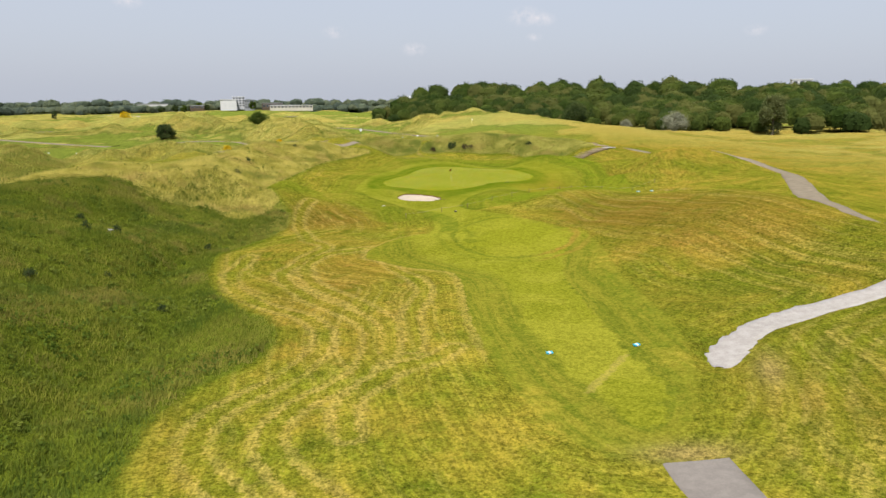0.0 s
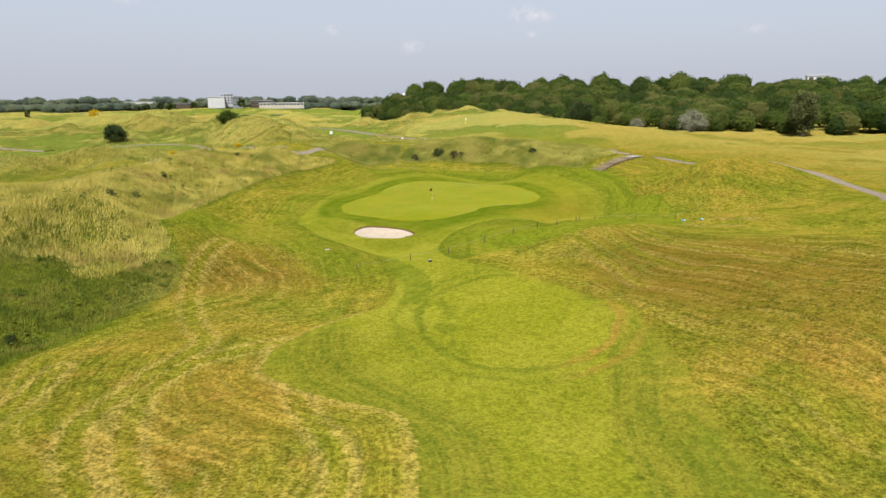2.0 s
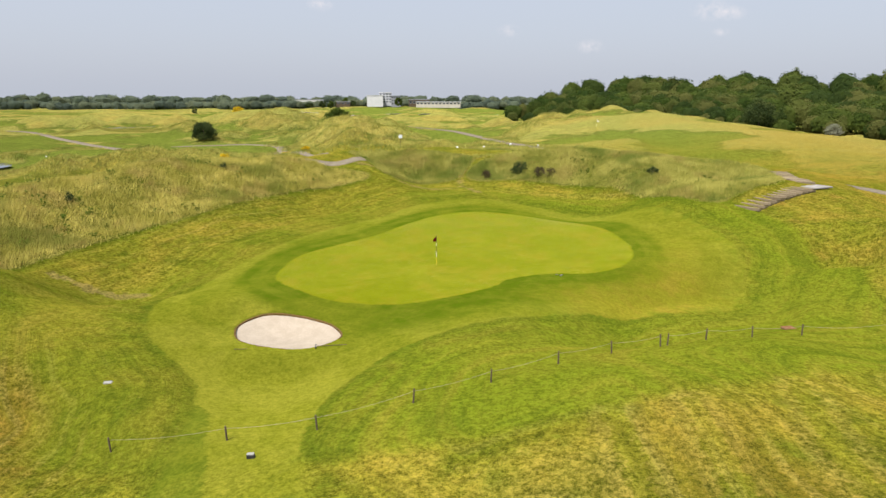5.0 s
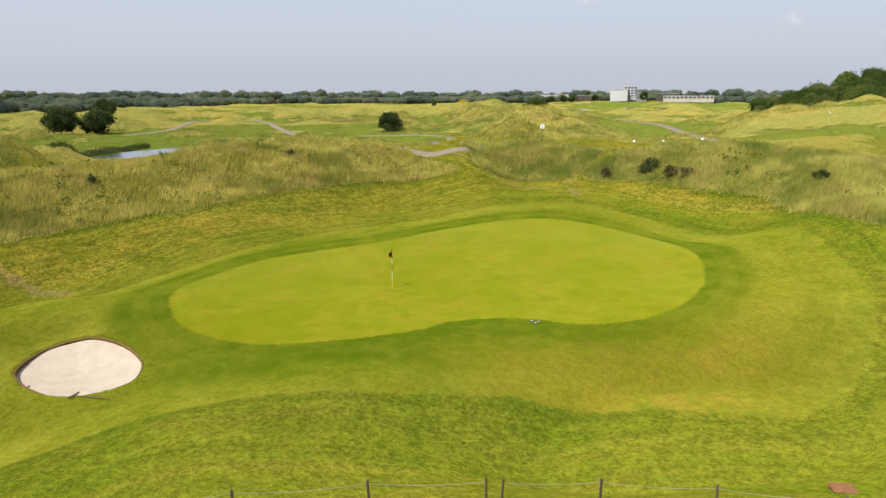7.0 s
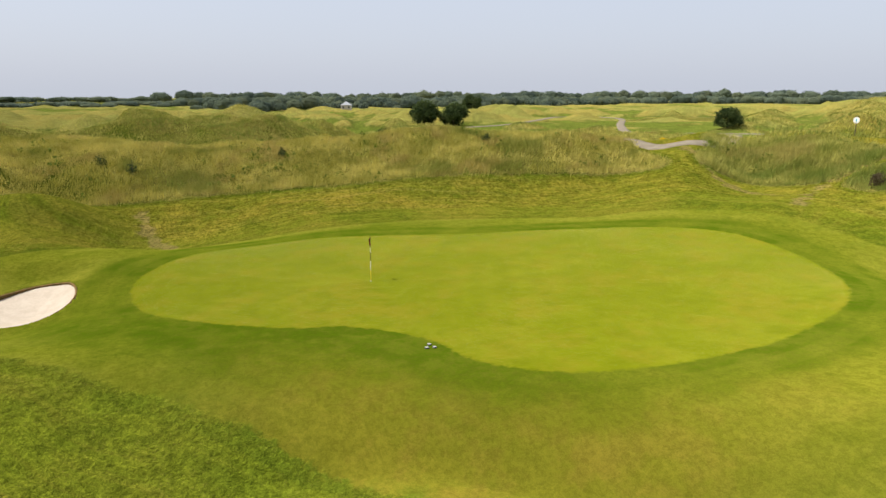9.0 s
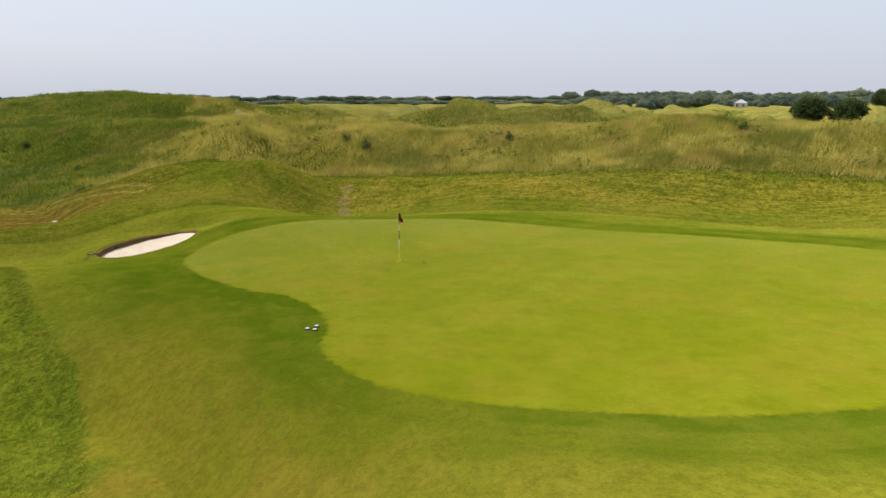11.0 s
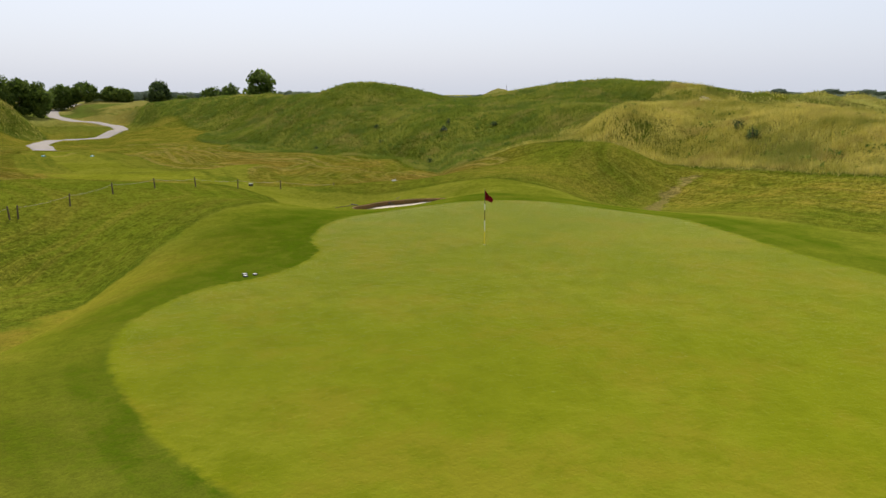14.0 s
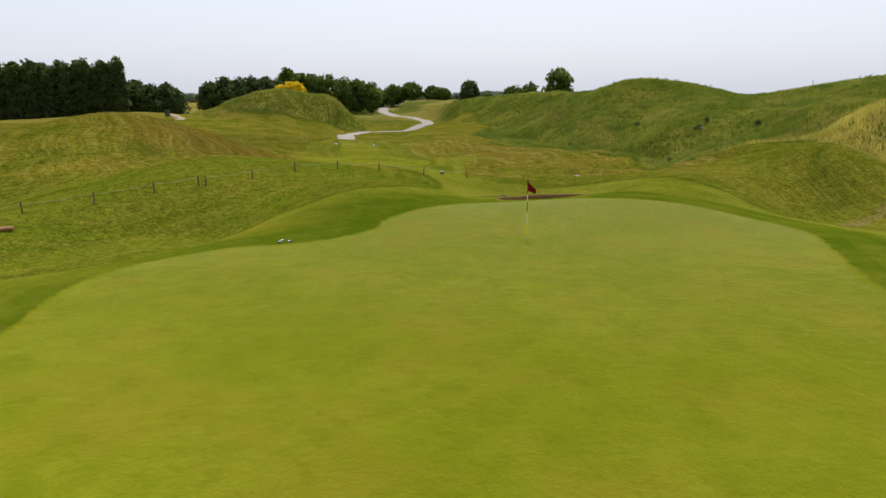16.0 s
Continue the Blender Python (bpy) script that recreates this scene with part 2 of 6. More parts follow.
    grass = k.mix(k.math("MULTIPLY", k.math("MULTIPLY", comb, wear), k.math("MULTIPLY_ADD", speck, 0.24, 0.12)), grass, STRAW_LINE)
    # wheel tracks
    rut = k.math("ADD", k.attr("rut"), k.math("MULTIPLY", ragged, 1.6))
    wheels = k.math("MULTIPLY", k.ramp(rut, 0.30, 0.58), k.ramp(rut, 1.15, 0.78))
    wheels = k.math("MULTIPLY", wheels, k.math("MULTIPLY_ADD", k.ramp(k.noise(0.25, 3), 0.32, 0.52), 0.6, 0.4))
    wheels = k.math("MULTIPLY", wheels, k.ramp(px, 9.0, 12.0, 1.0, 0.35))
    grass = k.mix(k.math("MULTIPLY", wheels, k.math("MULTIPLY_ADD", speck, 0.35, 0.28)), grass, STRAW_LINE)
    between = k.ramp(rut, 0.5, 0.3)
    grass = k.mix(k.math("MULTIPLY", between, 0.35), grass, ROUGH_GREEN)
    grass = k.mix(k.math("MULTIPLY", fleck, 0.30), grass, STRAW_LINE)
    semi = k.mix(k.math("MULTIPLY_ADD", broad, 0.22, 0.02), SEMI, ROUGH_YELLOW)
    semi = k.mix(k.math("MULTIPLY", mid, 0.22), semi, ROUGH_DARK)
    semi = k.mix(k.math("MULTIPLY", k.ramp(streak, 0.50, 0.66), 0.22), semi, STRAW)
    semi = k.mix(k.math("MULTIPLY", k.ramp(streak, 0.48, 0.36), 0.45), semi, ROUGH_DEEP)
    semi = k.mix(k.math("MULTIPLY", k.ramp(df, 2.8, 1.6), k.math("MULTIPLY_ADD", mid, 0.20, 0.12)), semi, ROUGH_DEEP)
    semi = k.mix(k.math("MULTIPLY", spots, k.math("MULTIPLY_ADD", speck, 0.35, 0.1)), semi, ROUGH_DEEP)
    semi = k.mix(k.math("MULTIPLY", fleck, 0.12), semi, STRAW_PALE)
    grass = k.mix(k.math("MULTIPLY", k.ramp(ds, 0.6, -0.6), k.ramp(px, -8.0, 2.0, 0.5, 0.93)), grass, semi)
    # closely mown
    fair = k.mix(k.ramp(broad, 0.2, 0.8), FAIR_A, FAIR_B)
    fair = k.mix(k.math("MULTIPLY", speck, 0.25), fair, ROUGH_YELLOW)
    cut = k.math("MULTIPLY", k.ramp(k.math("ADD", k.attr("strip"), k.math("MULTIPLY", wobble, 0.5)), k.ramp(px, 3.0, 7.0, -0.9, -0.2), k.ramp(px, 3.0, 7.0, 0.9, 0.2)), k.ramp(py, -40.0, -47.0))
    combed = k.ramp(k.noise(1.0, 3, 0.65, vec=k.vector(k.math("MULTIPLY", k.attr("strip"), 2.2), k.math("MULTIPLY", px, 0.06), k.math("MULTIPLY", py, 0.12))), 0.38, 0.62)
    rank = k.mix(k.math("MULTIPLY_ADD", combed, 0.28, k.math("MULTIPLY", speck, 0.16)), RANK, ROUGH_YELLOW)
    rank = k.mix(k.math("MULTIPLY", spots, 0.4), rank, ROUGH_DEEP)
    fair = k.mix(k.math("MULTIPLY", cut, 0.92), fair, rank)
    fair = k.mix(k.math("MULTIPLY", k.ramp(dry, 0.15, 1.0), k.math("MULTIPLY_ADD", small, 0.35, 0.35)), fair, FAIR_DRY)
    passes = k.ramp(k.math("SINE", k.math("MULTIPLY", k.attr("d_green"), 3.6)), -0.3, 0.3)
    ring = k.math("MULTIPLY", k.ramp(dg, 3.6, 2.0), k.math("MULTIPLY_ADD", k.ramp(broad, 0.15, 0.7), 0.45, 0.48))
    ring = k.math("MULTIPLY", ring, k.math("MULTIPLY_ADD", passes, 0.22, 0.78))
    ring = k.math("MULTIPLY", ring, k.math("MULTIPLY_ADD", k.ramp(k.noise(0.6, 5, 0.72), 0.36, 0.60), 0.4, 0.75))
    ring = k.math("MAXIMUM", ring, k.math("MULTIPLY", lush, k.math("MULTIPLY_ADD", mid, 0.45, 0.75)))
    fair = k.mix(k.math("MINIMUM", k.math("MULTIPLY", ring, k.math("MULTIPLY_ADD", speck, 0.4, 0.68)), 1.0), fair, COLLAR)
    mottle = k.math("MULTIPLY", k.ramp(k.noise(0.75, 5, 0.72), 0.44, 0.62), k.ramp(py, -22.0, -14.0))
    fair = k.mix(k.math("MULTIPLY", mottle, 0.28), fair, COLLAR)
    fair = k.mix(k.math("MULTIPLY", k.attr("burnt"), 0.7), fair, FAIR_DRY)
    burnt = k.math("MULTIPLY", k.attr("burnt"), k.math("MULTIPLY_ADD", k.ramp(k.noise(0.5, 4, 0.7), 0.44, 0.64), 0.28, 0.03))
    fair = k.mix(burnt, fair, STRAW_BROWN)
    seam = k.ramp(k.math("ADD", k.attr("seam"), ragged), 0.34, 0.14)
    fair = k.mix(k.math("MULTIPLY", seam, 0.35), fair, STRAW_LINE)
    bow = k.ramp(k.math("ADD", k.attr("crescent"), ragged), 1.15, 0.9)
    fair = k.mix(k.math("MULTIPLY", bow, k.math("MULTIPLY_ADD", mid, 0.3, 0.35)), fair, ROUGH_DEEP)
    band = k.math("MULTIPLY", k.ramp(df, -1.5, -1.7), k.ramp(df, -3.1, -2.9))
    fair = k.mix(k.math("MULTIPLY", k.math("MULTIPLY", band, k.ramp(py, -16.0, -12.0)), 0.15), fair, COLLAR)
    pad = k.math("ADD", k.attr("pad"), k.math("MULTIPLY", wobble, 0.3))
    for at, strength in ((0.0, 0.75), (1.5, 0.45)):
        ringline = k.math("MULTIPLY", k.ramp(pad, at - 0.45, at - 0.2), k.ramp(pad, at + 0.45, at + 0.15))
        fair = k.mix(k.math("MULTIPLY", ringline, k.math("MULTIPLY_ADD", mid, strength * 0.5, strength * 0.6)), fair, k.mix(k.ramp(px, 6.0, 10.0), FAIR_DEEP, STRAW_BROWN))
    fair = k.mix(k.math("MULTIPLY", k.ramp(pad, -0.4, -0.8), 0.18), fair, GREEN_B)
    patch = k.math("MULTIPLY", k.ramp(pad, -0.3, -0.8), k.math("MULTIPLY", k.ramp(px, 5.0, 1.5), k.ramp(k.noise(0.5, 4, 0.65), 0.50, 0.62)))
    fair = k.mix(k.math("MULTIPLY", patch, 0.6), fair, FAIR_DEEP)
    # no clear edge round the back of the green, nor east and south of the tee strip
    soft = k.math("MAXIMUM", k.math("MAXIMUM", k.math("MULTIPLY", k.ramp(py, -13.0, -6.0), k.ramp(px, 12.0, 8.0)), k.ramp(py, -6.0, -1.0)), k.math("MULTIPLY", k.ramp(py, -31.0, -36.0), k.ramp(px, 9.0, 11.5, 0.0, 2.0)))
    soft = k.math("MAXIMUM", soft, k.ramp(py, -74.0, -80.0, 0.0, 1.5))
    soft = k.math("MAXIMUM", soft, k.math("MULTIPLY", k.ramp(py, -26.5, -30.5), k.ramp(px, 0.5, 2.5, 0.0, 1.5)))
    blur = k.math("ADD", df, k.math("MULTIPLY", wobble, k.math("MULTIPLY", soft, 2.0)))
    surface = k.mix(k.ramp(blur, k.math("MULTIPLY_ADD", soft, 1.1, 0.14), k.math("MULTIPLY_ADD", soft, -1.3, -0.14)), grass, fair)
    # short shadow of the rough's edge painted as a dark rim; pale straw westward
    rim = k.math("MULTIPLY", k.math("MULTIPLY", k.ramp(df, -0.1, 0.08), k.ramp(df, 0.75, 0.4)), k.ramp(soft, 0.6, 0.1, 0.0, 0.7))
    shorn = k.math("MULTIPLY", k.ramp(py, -38.0, -42.0), k.ramp(px, 4.0, 2.0))
    surface = k.mix(k.math("MULTIPLY", rim, k.math("MULTIPLY_ADD", small, 0.3, 0.35)), surface, k.mix(shorn, ROUGH_DEEP, STRAW_LINE))
    green = k.mix(k.ramp(broad, 0.2, 0.8), GREEN_A, GREEN_B)
    green = k.mix(k.math("MULTIPLY", k.math("ADD", k.math("MULTIPLY", fine, 0.3), k.math("ADD", k.math("MULTIPLY", small, 0.35), k.math("MULTIPLY", mid, 0.35))), 0.75), green, GREEN_C)
    green = k.mix(k.math("MULTIPLY", k.ramp(k.noise(0.33, 5, 0.72), 0.46, 0.62), 0.55), green, GREEN_WORN)
    green = k.mix(k.math("MULTIPLY", k.ramp(k.noise(1.1, 5, 0.75), 0.50, 0.66), 0.5), green, GREEN_C)
    surface = k.mix(k.ramp(dg, 0.12, -0.12), surface, green)
    # dark foot of the long grass: shade at its edge painted onto the turf
    foot = k.math("MULTIPLY", k.ramp(dl, 1.1, 0.1), k.math("MULTIPLY_ADD", mid, 0.3, 0.40))
    surface = k.mix(foot, surface, ROUGH_DEEP)
    # long grass underfoot
    tall = k.mix(k.math("MULTIPLY", broad, k.attr("hay")), LONG_GREEN, LONG_STRAW)
    tall = k.mix(k.math("MULTIPLY", speck, 0.5), tall, LONG_DARK)
    surface = k.mix(k.ramp(dl, 0.2, -0.2), surface, tall)
    # fields and dunes far out
    high = k.math("ADD", k.attr("crest"), k.math("MULTIPLY_ADD", k.noise(0.12, 4, 0.65), 3.0, -1.5))
    mown = k.mix(k.math("MULTIPLY", mid, 0.5), FAR_A, FAR_C)
    stand = k.mix(k.math("ADD", k.math("MULTIPLY", mid, 0.4), k.math("MULTIPLY", small, 0.3)), FAR_B, k.mix(k.ramp(wide, 0.4, 0.6), FAR_A, STRAW))
    far = k.mix(k.ramp(high, -0.35, 0.45), mown, stand)
    edge = k.math("MULTIPLY", k.ramp(high, -0.30, -0.04), k.ramp(high, 0.20, 0.02))
    far = k.mix(k.math("MULTIPLY", edge, 0.45), far, FAR_D)
    lines_far = k.noise(1.0, 4, 0.62, vec=k.vector(k.math("MULTIPLY", px, 0.05), k.math("MULTIPLY", py, 0.42), 0.0))
    golden = k.math("MULTIPLY", k.ramp(px, 18.0, 60.0), k.ramp(py, 260.0, 120.0))
    far = k.mix(k.math("MULTIPLY", golden, k.math("MULTIPLY_ADD", k.ramp(lines_far, 0.40, 0.62), 0.50, 0.15)), far, STRAW)
    surface = k.mix(k.attr("far"), surface, far)
    worn = k.math("MULTIPLY", k.ramp(k.math("ADD", k.attr("trail"), k.math("MULTIPLY", wobble, 0.8)), 0.6, 0.1), 0.6)
    surface = k.mix(k.math("MAXIMUM", k.attr("bare"), worn), surface, BARE)
    grit = k.math("ADD", k.math("MULTIPLY", blade, 0.3), k.math("ADD", k.math("MULTIPLY", fine, 0.42), k.math("MULTIPLY", small, 0.28)))
    grain = k.mix(grit, (0.26, 0.28, 0.26), (1.56, 1.52, 1.44))
    mown_rows = k.mix(k.math("MULTIPLY", near_track, k.ramp(ds, -2.0, 2.0, 0.6, 1.0)), (1.0, 1.0, 1.0), k.mix(rows, (0.85, 0.87, 0.85), (1.13, 1.12, 1.10)))
    grain_rows = k.n.new("ShaderNodeMix")
    grain_rows.data_type, grain_rows.blend_type = "RGBA", "MULTIPLY"
    grain_rows.inputs[0].default_value = 1.0
    k.l.new(grain, grain_rows.inputs[6])
    k.l.new(mown_rows, grain_rows.inputs[7])
    grain = grain_rows.outputs[2]
    mul = k.n.new("ShaderNodeMix")
    mul.data_type, mul.blend_type = "RGBA", "MULTIPLY"
    rough_only = k.ramp(dg, -0.1, 0.2, 0.26, 0.9)
    rough_only = k.math("MULTIPLY", rough_only, k.math("MULTIPLY", k.ramp(df, -0.2, 0.2, 0.62, 1.25), k.ramp(ds, -1.0, 1.0, 0.62, 1.0)))
    k.l.new(k.math("MINIMUM", rough_only, 1.0), mul.inputs[0])
    k.l.new(surface, mul.inputs[6])
    k.l.new(grain, mul.inputs[7])
    relief = k.math("ADD", k.math("MULTIPLY", small, 0.5), k.math("ADD", k.math("MULTIPLY", fine, 0.35), k.math("MULTIPLY", blade, 0.15)))
    relief = k.math("ADD", relief, k.math("MULTIPLY", k.math("MULTIPLY", rows, near_track), 0.5))
    relief = k.math("MULTIPLY", relief, k.ramp(df, -0.2, 0.3, 0.10, 1.0))
    k.bump(relief, 0.7, 0.15)
    k.bsdf.inputs["Diffuse Roughness"].default_value = 1.0
    # the shorn blades of the green catch light at low angles
    k.link(k.ramp(dg, 0.2, -0.4, 0.0, 0.30), k.bsdf.inputs["Sheen Weight"])
    k.bsdf.inputs["Sheen Roughness"].default_value = 0.15
    return k.done(mul.outputs[2], rough=0.75, specular=k.ramp(dg, 0.2, -0.4, 0.0, 0.006))


def plain(name, a, b, scale=8.0, rough=0.8, specular=0.3, bump=0.0, metal=0.0, spread=0.0):
    """Two tones mixed by noise at two scales; spread: how far single pieces differ."""
    k = Nodes(name)
    fac = k.math("ADD", k.math("MULTIPLY", k.noise(scale, 5, 0.65), 0.65), k.math("MULTIPLY", k.noise(scale * 6, 3), 0.35))
    colour = k.mix(k.ramp(fac, 0.35, 0.65), a, b)
    if spread:
        colour = k.mix(k.math("MULTIPLY", k.random(), spread), colour, [v * 0.35 for v in a])
    if bump:
        k.bump(fac, bump, 0.03)
    return k.done(colour, rough, specular, metal)


def leafy(name, dark, mid, light, patch=0.3, clump=1.6, through_light=0.42, tufts=False, rust=0.5, fresh=(0.17, 0.205, 0.030), hues=()):
    """Leaves or blades: each differs, in patches and clumps, and lets some light through."""
    k = Nodes(name)
    k.bsdf.inputs["Diffuse Roughness"].default_value = 1.0
    colour = k.mix(k.ramp(k.island(), 0.1, 0.9), dark, mid)
    colour = k.mix(k.math("MULTIPLY", k.ramp(k.noise(patch, 3), 0.38, 0.62), 0.8), colour, light)
    colour = k.mix(k.math("MULTIPLY", k.ramp(k.noise(clump, 3, 0.6), 0.52, 0.68), 0.65), colour, dark)
    if hues:
        hue = k.attr("hue")
        colour = k.mix(k.ramp(hue, 0.55, 0.95, 0.0, 0.75), colour, hues[0])
        colour = k.mix(k.ramp(hue, 0.40, 0.10, 0.0, 0.75), colour, hues[1])
    if tufts:
        tone = k.attr("tone")
        colour = k.mix(k.ramp(tone, 0.42, 0.0, 0.0, 0.45), colour, [v * 0.7 for v in dark])
        colour = k.mix(k.ramp(tone, 0.6, 1.0, 0.0, 0.45), colour, light)
        rusty = k.math("MULTIPLY", k.ramp(k.noise(0.22, 3, 0.6), 0.50, 0.64), rust)
        colour = k.mix(rusty, colour, (0.37, 0.25, 0.095))
        colour = k.mix(k.math("MULTIPLY", k.ramp(k.noise(0.16, 3, 0.6), 0.52, 0.66), 0.7), colour, fresh)
    mat = k.done(colour, 0.8, 0.05)
    glow = k.n.new("ShaderNodeBsdfTranslucent")
    k.l.new(colour, glow.inputs["Color"])
    both = k.n.new("ShaderNodeMixShader")
    both.inputs[0].default_value = through_light
    k.l.new(k.bsdf.outputs[0], both.inputs[1])
    k.l.new(glow.outputs[0], both.inputs[2])
    k.l.new(both.outputs[0], k.n["Material Output"].inputs["Surface"])
    return mat


ROUGH_GREEN, ROUGH_YELLOW, ROUGH_DARK = (0.142, 0.151, 0.014), (0.222, 0.184, 0.024), (0.078, 0.100, 0.009)
SEMI, ROUGH_DEEP = (0.116, 0.150, 0.010), (0.058, 0.088, 0.007)
STRAW, STRAW_BROWN, STRAW_PALE = (0.238, 0.168, 0.029), (0.205, 0.126, 0.024), (0.330, 0.248, 0.064)
FAIR_A, FAIR_B, COLLAR = (0.114, 0.129, 0.010), (0.142, 0.150, 0.015), (0.049, 0.079, 0.003)
FAIR_DEEP, SCORCHED = (0.078, 0.098, 0.009), (0.235, 0.120, 0.030)
FAIR_DRY, DARK_BROWN = (0.172, 0.156, 0.014), (0.100, 0.066, 0.012)
RANK, STRAW_LINE = (0.074, 0.092, 0.009), (0.285, 0.222, 0.062)
GREEN_WORN = (0.168, 0.146, 0.010)
GREEN_A, GREEN_B, GREEN_C = (0.146, 0.162, 0.006), (0.170, 0.178, 0.010), (0.100, 0.118, 0.003)
LONG_GREEN, LONG_STRAW, LONG_DARK = (0.095, 0.120, 0.012), (0.220, 0.190, 0.045), (0.050, 0.068, 0.009)
FAR_D = (0.052, 0.070, 0.012)
FAR_A, FAR_B, FAR_C, BARE = (0.138, 0.168, 0.028), (0.280, 0.258, 0.074), (0.096, 0.126, 0.020), (0.22, 0.165, 0.065)
TURF = ground_material()
SAND = plain("sand", (0.30, 0.255, 0.20), (0.355, 0.305, 0.245), 1.5, 0.95, 0.1, 0.25)
GRAVEL = plain("gravel", (0.20, 0.172, 0.130), (0.150, 0.126, 0.092), 1.2, 0.95, 0.0, 0.4)
PALE_GRAVEL = plain("pale_gravel", (0.31, 0.295, 0.28), (0.24, 0.222, 0.208), 1.6, 0.95, 0.0, 0.4)
ASPHALT = plain("asphalt", (0.155, 0.140, 0.128), (0.19, 0.172, 0.156), 2.0, 0.95, 0.0, 0.2)
WATER = Nodes("pond_water")
WATER.bump(WATER.noise(1.5, 2), 0.08, 0.05)
WATER = WATER.done((0.05, 0.07, 0.09), 0.08, 0.6)
BARK = plain("bark", (0.09, 0.07, 0.05), (0.16, 0.13, 0.10), 6.0, 0.95, 0.1, 0.6)
OLD_WOOD = plain("weathered_wood", (0.19, 0.145, 0.090), (0.32, 0.260, 0.175), 5.0, 0.9, 0.15, 0.4, spread=0.5)
DARK_WOOD = plain("dark_wood", (0.06, 0.045, 0.03), (0.12, 0.09, 0.06), 9.0, 0.9, 0.15, 0.4)
ROPE = plain("rope", (0.22, 0.20, 0.14), (0.30, 0.27, 0.19), 30.0, 0.9, 0.1)
WHITE = plain("white_paint", (0.62, 0.62, 0.60), (0.70, 0.70, 0.68), 3.0, 0.5, 0.4)
BLACK = plain("black_plastic", (0.015, 0.015, 0.017), (0.03, 0.03, 0.03), 6.0, 0.5, 0.4)
RED = plain("red_cloth", (0.22, 0.008, 0.015), (0.14, 0.005, 0.010), 9.0, 0.8, 0.2)
YELLOW = plain("yellow_band", (0.70, 0.52, 0.03), (0.62, 0.46, 0.03), 9.0, 0.5, 0.4)
BLUE = plain("blue_paint", (0.02, 0.28, 0.42), (0.03, 0.35, 0.50), 9.0, 0.5, 0.4)
RUST = plain("rusty_iron", (0.16, 0.07, 0.03), (0.26, 0.13, 0.06), 14.0, 0.85, 0.3, 0.3)
OAK = leafy("oak_leaves", (0.045, 0.072, 0.012), (0.080, 0.120, 0.020), (0.115, 0.155, 0.030))
DARK_LEAF = leafy("dark_leaves", (0.034, 0.054, 0.020), (0.062, 0.090, 0.028), (0.092, 0.120, 0.036))
WOODS = leafy("woodland_leaves", (0.030, 0.056, 0.011), (0.062, 0.100, 0.018), (0.108, 0.142, 0.028), 0.06, 0.5, hues=((0.150, 0.150, 0.045), (0.040, 0.066, 0.018)))
# distant woods: the pale blue of haze is mixed into the leaf colours
HAZY_WOODS = leafy("hazy_woodland_leaves", (0.100, 0.132, 0.100), (0.138, 0.176, 0.122), (0.172, 0.206, 0.130), 0.01, 0.2, hues=((0.165, 0.190, 0.110), (0.085, 0.115, 0.092)))
PALE_LEAF = leafy("pale_leaves", (0.20, 0.21, 0.14), (0.29, 0.30, 0.21), (0.36, 0.36, 0.27))
GORSE = leafy("gorse_flowers", (0.34, 0.25, 0.012), (0.72, 0.52, 0.015), (0.80, 0.58, 0.02), 1.2)
HAY = leafy("tall_grass_blades", (0.295, 0.284, 0.046), (0.500, 0.440, 0.092), (0.660, 0.565, 0.155), 0.30, 0.9, 0.12, tufts=True, rust=0.38)
HILL_GRASS = leafy("meadow_grass_blades", (0.088, 0.130, 0.013), (0.172, 0.210, 0.024), (0.268, 0.270, 0.044), 0.13, 0.7, 0.34, tufts=True, rust=0.28, fresh=(0.075, 0.125, 0.018))
BANK_GRASS = leafy("bank_grass_blades", (0.185, 0.215, 0.034), (0.360, 0.350, 0.068), (0.540, 0.490, 0.130), 0.25, 0.9, 0.24, tufts=True, rust=0.3, fresh=(0.140, 0.200, 0.030))
REED = leafy("reed_blades", (0.05, 0.07, 0.02), (0.09, 0.12, 0.03), (0.13, 0.15, 0.05))


# ---------------------------------------------------------------- the lie of the land
def mound(x, y, cx, cy, height, a, b, turn):
    c, s = math.cos(radians(turn)), math.sin(radians(turn))
    dx, dy = x - cx, y - cy
    return height * np.exp(-((dx * c + dy * s) / a) ** 2 - ((dy * c - dx * s) / b) ** 2)


# smaller swells and hollows: place, height, half width
SOUTH_SWELLS = [(-23, -76.5, 1.46, 8), (-31.8, -74.9, 1, 5.5), (-6.1, -66.5, -1.41, 5.5), (-11.8, -62, -0.89, 5.5), (17.8, -61.7, -0.55, 5.5), (-18.3, -54.9, -1.61, 5.5), (-26.6, -54.6, 1.21, 5.5), (-11.5, -51.1, -0.78, 20), (22.8, -49.8, 0.6, 5.5), (-20, -46.9, -1.06, 5.5)]
MIDDLE_SWELLS = [(-36.3, -43.9, -1.09, 5.5), (-7.2, -42.4, 1.1, 5.5), (-15.9, -38.7, -0.87, 5.5), (-2.9, -37.3, -0.56, 5.5), (20.1, -37, 0.46, 5.5), (-11.7, -36.5, -1.38, 5.5), (13.1, -36.1, -0.47, 5.5), (-11.6, -21, 0.3, 12), (-25.1, -15.4, -0.66, 5.5), (16.4, -13.3, 0.44, 5.5), (36.7, -12, 0.46, 5.5), (-34.6, -11.2, 0.94, 5.5), (28.8, -9.4, -0.92, 5.5), (29.9, -0.8, -0.76, 5.5)]
